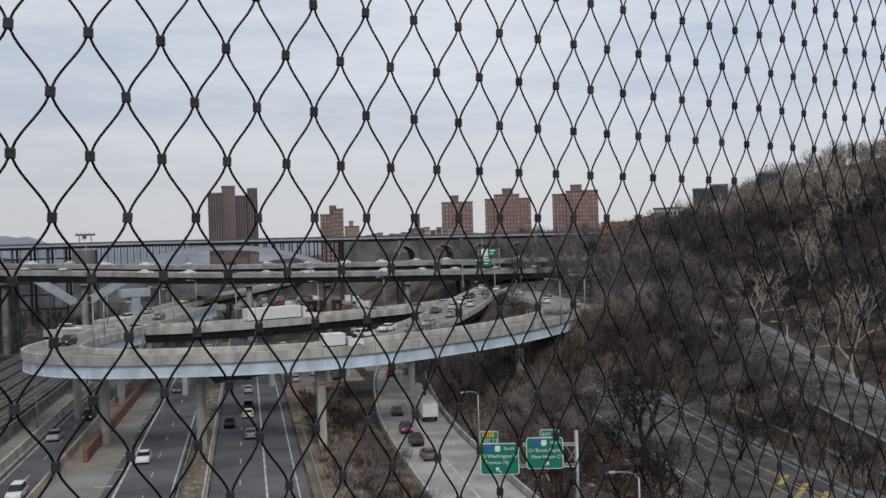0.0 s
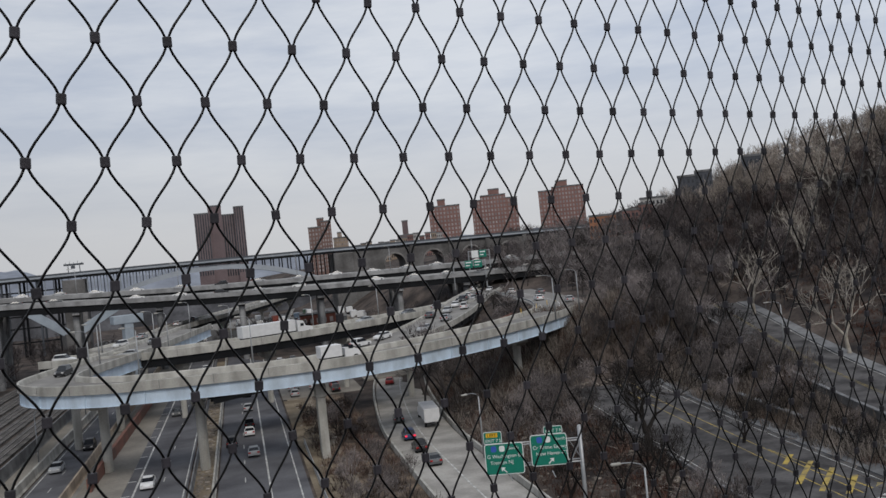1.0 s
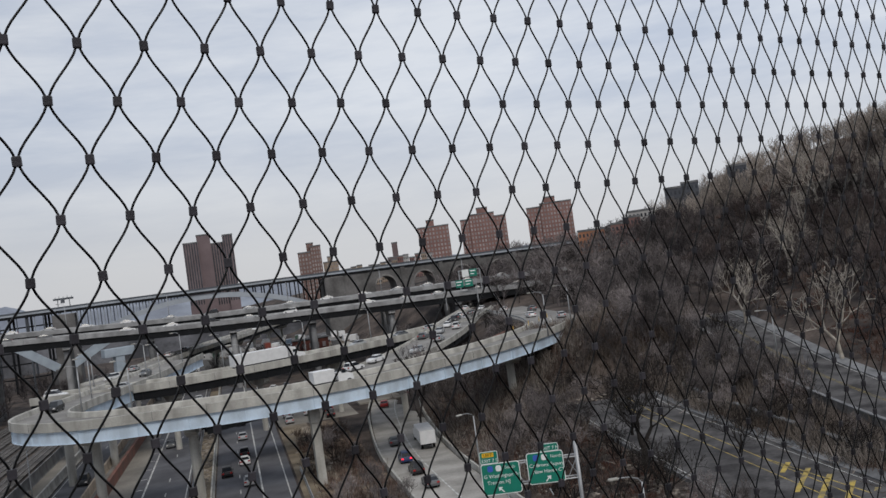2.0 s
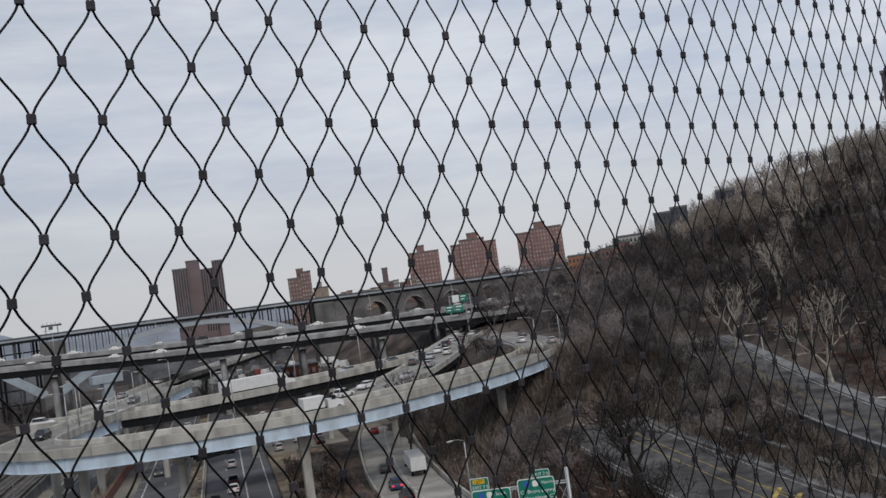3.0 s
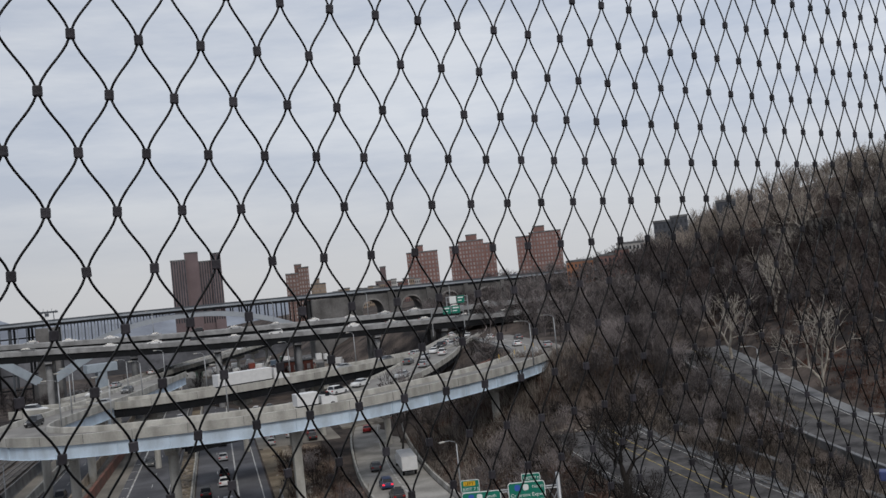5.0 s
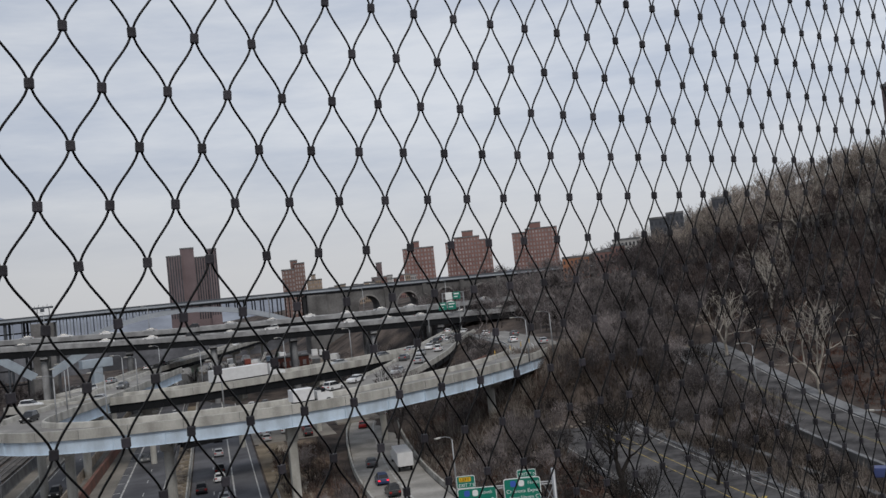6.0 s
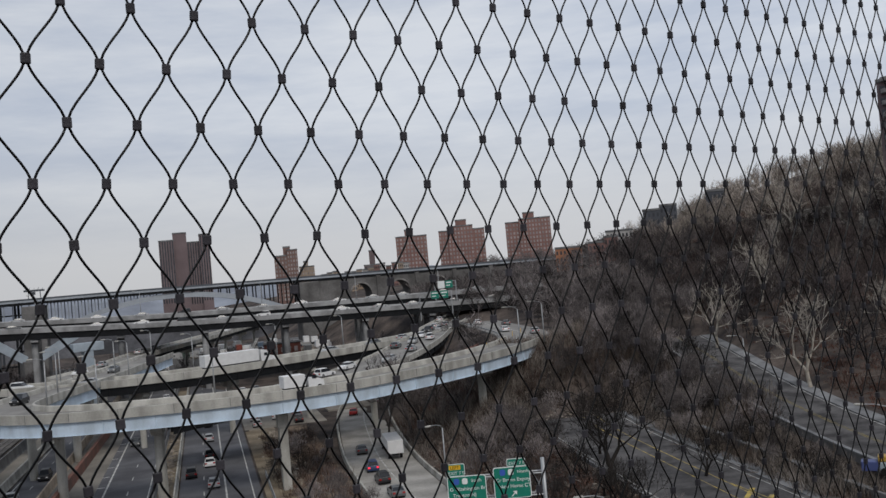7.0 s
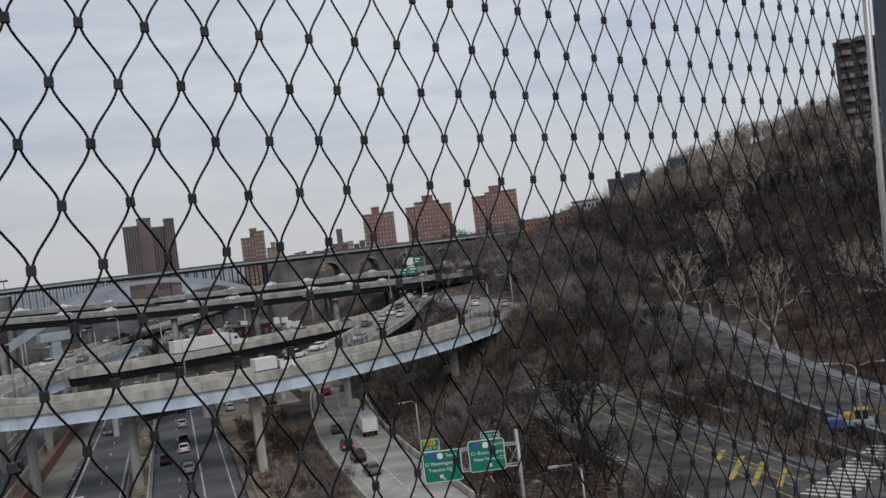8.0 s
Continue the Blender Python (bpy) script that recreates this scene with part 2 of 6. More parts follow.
def terrain(x, y):
    s, q = x * HD.x + y * HD.y, x * HN.x + y * HN.y
    z = smooth(33, 70, q) * (2.0 + 11.0 * smooth(100, 185, s))
    p = (x - 121) * 0.755 - (y - 50) * 0.656
    z += 41 * smooth(2, 105, p) * (1 - 0.35 * smooth(250, 600, s))
    z += 10 * smooth(420, 520, s) * smooth(20, 120, q)
    z += 13 * math.exp(-((x - 318) ** 2 + (y - 250) ** 2) / 85 ** 2)
    d = (y - 180) * 0.85 - (x - 139) * 0.53
    z -= 11.5 * smooth(8, 16, d) * (1 - smooth(58, 85, d)) * (1 - smooth(196, 222, x)) * smooth(33, 70, q)
    z += 6 * math.exp(-((x - 379) ** 2 + (y - 354) ** 2) / 60 ** 2)
    z += 4.5 * math.exp(-((x - 285) ** 2 + (y - 195) ** 2) / 42 ** 2)
    z += 3.0 * math.exp(-((x - 156) ** 2 + (y - 128) ** 2) / 13 ** 2)
    rough = noise.noise(Vector((x * 0.03, y * 0.03, 0))) * 1.6 + noise.noise(Vector((x * 0.11, y * 0.11, 3))) * 0.5
    z += rough * smooth(42, 60, q) * (0.25 + smooth(5, 40, p)) - 0.06
    if q > 30 and s < 420:
        for path, half in GRADES:
            d, h = near_path(x, y, path)
            k = 1 - smooth(half + 1.0, half + 9.0, d)
            z = z * (1 - k) + (h - 0.35) * k
        d, h = near_path(x, y, LANDING)
        k = 1 - smooth(8.0, 15.0, d)
        z = z * (1 - k) + (h - 0.2) * k
    return z


def build_ground():
    ax = np.concatenate([np.array([-4000, -1500, -600, -300]), np.arange(-150, 420, 5.0), np.array([430, 450, 480, 520, 580, 660, 800, 1200, 2000, 4200])])
    ay = np.concatenate([np.array([-3000, -1000, -300, -120]), np.arange(-60, 420, 5.0), np.array([430, 450, 480, 520, 580, 660, 800, 1200, 2000, 4500])])
    verts = [(x, y, terrain(x, y)) for y in ay for x in ax]
    n = len(ax)
    faces = [(j * n + i, j * n + i + 1, (j + 1) * n + i + 1, (j + 1) * n + i) for j in range(len(ay) - 1) for i in range(n - 1)]
    ob = part_mesh("ground", mesh_of(verts, faces, SOIL, "ground", True))
    return tagged(ob, "brown winter ground covered with leaf litter", "ground", kind="structure")


build_ground()


def street(name, path, half, label):
    ob = tagged(part(name, swept([p + Vector((0, 0, 0.02)) for p in path], [(-half, 0), (half, 0), (half, -0.5), (-half, -0.5)]), ASPHALT_OLD), label, "road", kind="structure")
    for o in (-half - 0.15, half + 0.15):
        part("kerb", swept(path, [(o - 0.15, -0.4), (o + 0.15, -0.4), (o + 0.15, 0.16), (o - 0.15, 0.16)]), CONCRETE_DARK, ob)
    for o in (half + 1.3,):
        part("pavement", swept(path, [(o - 1.0, -0.4), (o + 1.0, -0.4), (o + 1.0, 0.15), (o - 1.0, 0.15)]), CONCRETE_DARK, ob, "pale concrete footway")
    return ob


def along(path, o0, o1, mat, road, name, width=0.14, z=0.03):
    part(name, swept([p + Vector((0, 0, z)) for p in path], [(o0 - width / 2, 0), (o0 + width / 2, 0), (o0 + width / 2, -0.008), (o0 - width / 2, -0.008)]), mat, road)


upper_street = street("upper_street", [p + r * 1.0 for p, r in zip(UPPER, rights(UPPER))], 5.3, "grey asphalt street along the foot of the hill")
lower_street = street("lower_street", [p - r * 1.9 for p, r in zip(LOWER, rights(LOWER))], 7.5, "grey asphalt street with worn yellow hatching")
for o in (-0.18, 0.18):
    along(UPPER, o + 1.0, o, PAINT_YELLOW_DIM, upper_street, "centre_line")
    along(LOWER, o * 6, o, PAINT_YELLOW, lower_street, "centre_line")
for o in (-5.0, 5.0):
    along(UPPER, o + 1.0, o, PAINT_WHITE, upper_street, "lane_line", 0.1)
    along(LOWER, -8.7 if o < 0 else 4.9, o, PAINT_WHITE, lower_street, "lane_line", 0.1)


def strip(name, q0, q1, s0, s1, mat, label, z=0.05, thick=0.3, category="road"):
    bm = bmesh.new()
    n = max(1, round((s1 - s0) / 12))
    sweep(bm, [sq(s0 + (s1 - s0) * i / n, 0, z) for i in range(n + 1)], [(q0, 0), (q1, 0), (q1, -thick), (q0, -thick)])
    return tagged(part(name, bm, mat), label, category, kind="structure")


def dashes(road, q, s0, s1, length=3.0, gap=9.0, width=0.15, mat=PAINT_WHITE, z=0.062):
    me = None
    s = s0
    while s < s1:
        if me is None:
            me = mesh_of([sq(0, -width / 2), sq(0, width / 2), sq(length, width / 2), sq(length, -width / 2)], [(0, 1, 2, 3)], mat)
        ob = part_mesh("lane_mark", me, road)
        ob.location = sq(s, q, z)
        s += length + gap


def line(road, q, s0, s1, width=0.18, mat=PAINT_WHITE, z=0.062):
    part("edge_line", swept([sq(s0, q, z), sq(s1, q, z)], [(-width / 2, 0), (width / 2, 0), (width / 2, -0.01), (-width / 2, -0.01)]), mat, road)


TAN_GRASS = material("dry_tan_verge", (0.24, 0.20, 0.145), 0.95, 0, 0.18, 0.3, 2.5, 0.5, tint=(0.12, 0.095, 0.07))
GRAVEL = material("pale_gravel_lot", (0.27, 0.25, 0.22), 0.95, 0, 0.08, 0.25, 2, 0.4, tint=(0.15, 0.14, 0.125))
strip("verge_1", 6.6, 11.0, 62, 200, TAN_GRASS, "dry tan grass verge beside the highway", z=0.02, category="verge")
strip("verge_2", -9.0, -6.4, 60, 300, TAN_GRASS, "dry rubble-strewn median strip", z=0.02, category="verge")
strip("lot_1", 6.6, 24, 202, 330, GRAVEL, "pale gravel lot under the ramps", z=0.02, category="lot")
strip("lot_2", -25.0, -18.6, 130, 420, GRAVEL, "pale gravel strip under the ramps", z=0.06, category="lot")
strip("lot_4", -24, 33, 332, 480, GRAVEL, "pale gravel lot behind the viaduct", z=0.02, category="lot")
strip("lot_5", -40, -34.5, 120, 420, GRAVEL, "pale gravel beside the tracks", z=0.03, category="lot")
strip("lot_3", 26, 60, 215, 300, GRAVEL, "pale gravel lot below the viaduct", z=0.35, thick=0.5, category="lot")
road_1 = strip("road_1", -33, -26.3, 60, 420, ASPHALT, "dark asphalt frontage lanes beside the highway")
road_2 = strip("road_2", -18.5, -9.8, 60, 520, ASPHALT, "dark asphalt highway lanes with white dashes")
road_3 = strip("road_3", -5.6, 6.2, 60, 520, ASPHALT, "dark asphalt highway lanes with white edge line")
shoulder_1 = strip("shoulder_1", -25.7, -18.55, 60, 420, ASPHALT_PALE, "pale concrete gore beside the highway", z=0.04)
dashes(road_1, -29.7, 70, 380)
dashes(road_2, -13.4, 66, 400)
dashes(road_3, -2.0, 70, 400)
line(road_2, -17.0, 62, 420, 0.28)
line(road_2, -10.2, 62, 420)
line(road_3, 1.2, 62, 420, 0.25)
line(road_3, 5.0, 62, 420)
line(road_1, -32.5, 62, 400)
for k in range(14):
    part("gore_bar", swept([sq(96 + k * 9, -17.4, 0.056), sq(96 + k * 9, -20.2 + k * 0.08, 0.056)], [(-0.18, 0), (0.18, 0), (0.18, -0.01), (-0.18, -0.01)]), PAINT_WHITE, road_2)


def barrier(name, q, s0, s1, mat, label, h=0.95, w=0.3):
    section = [(-w, 0), (-w * 0.55, 0.3), (-w * 0.35, h), (w * 0.35, h), (w * 0.55, 0.3), (w, 0)]
    n = max(2, round((s1 - s0) / 6))
    return tagged(part(name, swept([sq(s0 + (s1 - s0) * i / n, q, -0.02) for i in range(n + 1)], section), mat), label, "barrier", kind="structure")


barrier("barrier_1", -33.9, 60, 420, CONCRETE, "weathered concrete highway wall", 1.5, 0.5)
barrier("barrier_2", -26.0, 60, 300, CONCRETE_WARM, "tan concrete retaining wall along the ramp", 1.6, 0.4)
barrier("barrier_3", -9.2, 60, 500, CONCRETE_DARK, "stained concrete median barrier", 0.9, 0.3)
barrier("barrier_4", -6.2, 60, 500, CONCRETE, "pale concrete median barrier", 1.0, 0.35)
barrier("barrier_5", 7.6, 60, 152, GALV, "weathered guard rail beside the shoulder", 0.75, 0.15)
tagged(part("rust_wall", swept([sq(138, -23.4), sq(165, -23.0), sq(205, -22.4), sq(235, -22.0)], [(-0.3, 0), (-0.3, 1.9), (0.3, 1.9), (0.3, 0)]), RUST), "rust-stained red retaining wall", "wall", kind="structure")

# on-ramp that bends away to the right
RAMP_PALE = material("dusty_pale_ramp_concrete", (0.37, 0.355, 0.33), 0.9, 0, 0.2, 0.22, 3, 0.2, tint=(0.23, 0.22, 0.205))
RAMP_IN = spline([sq(55, 25), sq(90, 25.1), sq(120, 25.2), sq(148, 25.9), sq(175, 28.4), sq(205, 32.5), sq(240, 40)], 5)
road_4 = tagged(part("road_4", swept([p + Vector((0, 0, 0.05)) for p in RAMP_IN], [(-5.2, 0), (5.2, 0), (5.2, -0.3), (-5.2, -0.3)]), RAMP_PALE), "bleached concrete entrance ramp", "road", kind="structure")
part("edge_line", swept([p + Vector((0, 0, 0.062)) for p in RAMP_IN], [(-0.1, 0), (0.1, 0), (0.1, -0.01), (-0.1, -0.01)]), PAINT_WHITE, road_4)
for o in (-5.6, 5.6):
    tagged(part("kerb_wall", swept(RAMP_IN, [(o - 0.25, 0), (o - 0.15, 0.8), (o + 0.15, 0.8), (o + 0.25, 0)]), CONCRETE), "low concrete parapet beside the entrance ramp", "barrier", kind="structure")


# ---- viaducts ----
def viaduct(name, label, path, width, girder_mat, girder_h=1.9, parapet=1.1, slab=0.8, road=ASPHALT_PALE, wall=CONCRETE, side=-1):
    """Elevated road. path: outer edge at the slab's underside; side -1: the deck lies to the left of the path."""
    th = empty(name, label, "viaduct", kind="structure")
    a, b = (0, side * width) if side > 0 else (side * width, 0)
    part("deck", swept(path, [(a, 0), (b, 0), (b, slab - 0.08), (a, slab - 0.08)]), wall, th, "weathered concrete slab")
    part("roadway", swept(path, [(a + 0.45, slab - 0.075), (b - 0.45, slab - 0.075), (b - 0.45, slab), (a + 0.45, slab)]), road, th)
    for o in (0, side * width):
        i = o + (0.4 if o == a else -0.4)
        part("parapet", swept(path, [(o, slab - 0.07), (o, slab + parapet), ((o + i) / 2, slab + parapet + 0.04), (i, slab + parapet - 0.1), (i + (i - o) * 0.4, slab - 0.02)]), wall, th, "concrete parapet")
    for o in (side * 0.45, side * width * 0.33, side * width * 0.67, side * (width - 0.45)):
        g = part("girder", swept(path, [(o - 0.04, -0.01), (o - 0.04, -girder_h + 0.05), (o - 0.28, -girder_h + 0.05), (o - 0.28, -girder_h), (o + 0.28, -girder_h), (o + 0.28, -girder_h + 0.05), (o + 0.04, -girder_h + 0.05), (o + 0.04, -0.01)]), girder_mat, th, "painted steel plate girder")
    rr = rights(path)
    acc = 0.0
    me = mesh_of([(-0.09, -0.04, -girder_h + 0.06), (0.09, -0.04, -girder_h + 0.06), (0.09, -0.04, -0.03), (-0.09, -0.04, -0.03),
                  (-0.09, 0.04, -girder_h + 0.06), (0.09, 0.04, -girder_h + 0.06), (0.09, 0.04, -0.03), (-0.09, 0.04, -0.03)],
                 [(0, 1, 2, 3), (7, 6, 5, 4), (0, 4, 5, 1), (3, 2, 6, 7), (1, 5, 6, 2), (0, 3, 7, 4)], girder_mat)
    for p, q, r in zip(path, path[1:], rr):
        acc += (q - p).length
        if acc > 7.5:
            acc = 0
            ob = part_mesh("stiffener", me, th)
            ob.location = p + r * side * 0.32
            ob.rotation_euler = (0, 0, math.atan2(r.y, r.x))
    jm = mesh_of([(-0.03, -0.02, slab * 0.1), (0.03, -0.02, slab * 0.1), (0.03, -0.02, slab + parapet), (-0.03, -0.02, slab + parapet),
                  (-0.03, 0.03, slab * 0.1), (0.03, 0.03, slab * 0.1), (0.03, 0.03, slab + parapet), (-0.03, 0.03, slab + parapet)],
                 [(0, 1, 2, 3), (7, 6, 5, 4), (0, 4, 5, 1), (3, 2, 6, 7), (1, 5, 6, 2), (0, 3, 7, 4)], CONCRETE_DARK)
    for p, q, r in list(zip(path, path[1:], rr))[1::3]:
        ob = part_mesh("joint", jm, th)
        ob.location = p
        ob.rotation_euler = (0, 0, math.atan2(r.y, r.x) - math.pi / 2)
    return th


def pier(path_owner, x, y, top, turn, cols=((0, 0),), cap=6.0, w=1.3, mat=CONCRETE, cap_h=1.6, foot=None):
    """A concrete pier: columns and a cap with slanted ends."""
    z0 = (terrain(x, y) if foot is None else foot) - 0.3
    m = pose(x, y, 0, 0, 0, turn)
    bm = bmesh.new()
    for cx, cy in cols:
        tube(bm, [m @ Vector((cx, cy, z0)), m @ Vector((cx, cy, top - cap_h + 0.05))], w / 2, 12)
    part("column", bm, mat, path_owner, "weathered concrete column")
    if cap:
        h = cap / 2
        prof = [(-h, top), (h, top), (h, top - cap_h * 0.55), (h * 0.55, top - cap_h), (-h * 0.55, top - cap_h), (-h, top - cap_h * 0.55)]
        vs = [m @ Vector((px, dy, pz)) for dy in (-w * 0.55, w * 0.55) for px, pz in prof]
        n = len(prof)
        part_mesh("pier_cap", mesh_of(vs, [tuple(range(n)), tuple(range(2 * n - 1, n - 1, -1))] + [(k, n + k, n + (k + 1) % n, (k + 1) % n) for k in range(n)], mat), path_owner)


LOOP = spline([(100, 240, 13.4), (64, 191, 13.4), (46.1, 169.7, 13.4), (38, 156.7, 13.4), (37.7, 145, 13.4), (42.9, 134.3, 13.4), (51.3, 126.6, 13.4), (60, 120.5, 13.4), (69, 116.5, 13.4),
               (80, 114.5, 13.4), (93, 115.5, 13.4), (107, 118, 13.4), (121, 122.5, 13.4), (135, 129.5, 13.3), (147, 137.4, 13.3)], 2.5)
loop_ramp = viaduct("loop_ramp", "curved concrete ramp on pale blue steel girders", LOOP, 9.0, BLUE_STEEL, 1.9, 0.85, 0.5)
for x, y, turn in ((56.5, 131, 60), (47, 145, 40), (50.5, 170, -30), (62, 181, -40), (117, 126.5, 70)):
    pier(loop_ramp, x, y, 11.5, turn, cap=7.0, w=1.5, cols=((0, 0),))

part("square_column", blocks(((-0.62, -0.55, -0.3), (0.62, 0.55, 9.1)), ((-0.8, -0.75, 9.1), (0.8, 0.75, 11.45)), m=pose(70.4, 119.6, 0, 0, 0, -22), bevel=0.06), CONCRETE, loop_ramp, "square concrete column with a block cap")
part("square_column", blocks(((-0.62, -0.55, -0.3), (0.62, 0.55, 9.1)), ((-0.8, -0.75, 9.1), (0.8, 0.75, 11.45)), m=pose(73.2, 124.5, 0, 0, 0, -22), bevel=0.06), CONCRETE, loop_ramp, "square concrete column with a block cap")
landing_road = tagged(part("landing_road", swept(LANDING, [(-6.2, 0.06), (5.6, 0.06), (5.6, -0.6), (-6.2, -0.6)]), ASPHALT_PALE), "bleached roadway where the curved ramp lands", "road", kind="structure")
along(LANDING, 0.0, 0, PAINT_WHITE, landing_road, "lane_line", 0.14, 0.075)
part("guard_rail", swept([p + Vector((0, 0, 0.45)) for p in LANDING[3:]], [(-6.0, 0), (-5.9, 0), (-5.9, 0.32), (-6.0, 0.32)]), GALV, landing_road, "steel guard rail")
for i in range(3, len(LANDING), 1):
    p = LANDING[i] + rights(LANDING)[i] * -5.8
    part("rail_post", blocks(((-0.06, -0.06, -0.4), (0.06, 0.06, 0.72)), m=Matrix.Translation(p)), GALV, landing_road)
tagged(part("island_wall", swept([Vector((122, 138, 12.6)), Vector((130, 142, 12.9)), Vector((138.5, 147.5, 13.2))], [(-0.2, -3.0), (-0.2, 1.0), (0.2, 1.0), (0.2, -3.0)]), RUST), "low rust-red wall round the island", "wall", kind="structure")
MID = spline([(52, 196, 12.9), (64, 183, 12.9), (79, 175, 12.9), (106, 174, 12.9), (139, 180, 12.8), (168, 194, 12.5), (190, 212, 12.7), (214, 229, 13.0)], 3)
mid_ramp = viaduct("middle_ramp", "concrete ramp on dark steel girders", MID, 9.0, DARK_GIRDER, 1.6, 0.95, 0.5)
for x, y, turn in ((75, 181, 90), (93, 178, 90), (112, 178, 90), (132, 182, 80), (152, 190, 70)):
    pier(mid_ramp, x, y, 11.3, turn, cap=6, w=1.2)

HIGH = spline([(20, 305, 24.6), (67, 291, 23.4), (127, 268, 20.2), (194, 230, 18.6), (232, 208, 18.2)], 6)
high_deck = viaduct("high_viaduct", "long highway viaduct on dark girders and columns", HIGH, 17.0, DARK_GIRDER, 1.9, 0.55, 0.8, wall=CONCRETE_MID)
HIGH2 = [p + r * -21 + Vector((0, 0, 1.2 + 2.0 * i / len(HIGH))) for i, (p, r) in enumerate(zip(HIGH, rights(HIGH)))]
high_deck_rear = viaduct("rear_viaduct", "rear carriageway of the highway viaduct", HIGH2, 15.0, DARK_GIRDER, 1.9, 0.55, 0.8, wall=CONCRETE_MID)
for deck, pth in ((high_deck, HIGH), (high_deck_rear, HIGH2)):
    for i in range(4, len(pth) - 3, 4):
        p, r = pth[i], rights(pth)[i]
        c = p - r * 8
        pier(deck, c.x, c.y, p.z - 1.9, math.degrees(math.atan2(r.y, r.x)), cols=((-5, 0), (5, 0)), cap=15, w=1.9, cap_h=1.5, mat=CONCRETE_MID if i % 8 else CONCRETE_DARK)


# ---- the far arch bridge ----
STEEL_MID = material("mid_grey_bridge_steel", (0.10, 0.11, 0.125), 0.7, 0, 0.1, 0.12, 1, 0.05)
PALE_STEEL = material("pale_grey_bridge_steel", (0.34, 0.37, 0.41), 0.6, 0, 0.1, 0.12, 1, 0.05)
BA, BB = Vector((97, 419, 0)), Vector((331, 320, 0))
BD = (BB - BA).normalized()
BN = Vector((BD.y, -BD.x, 0))


def on_bridge(u, v=0.0, z=0.0):
    return BA + BD * u + BN * v + Vector((0, 0, z))


STONE_PALE_RING = material("pale_granite_voussoirs", (0.26, 0.25, 0.24), 0.9, 0, 0.3, 0.25, 2, 0.3, tint=(0.16, 0.155, 0.15))
ARCADE = 165.7


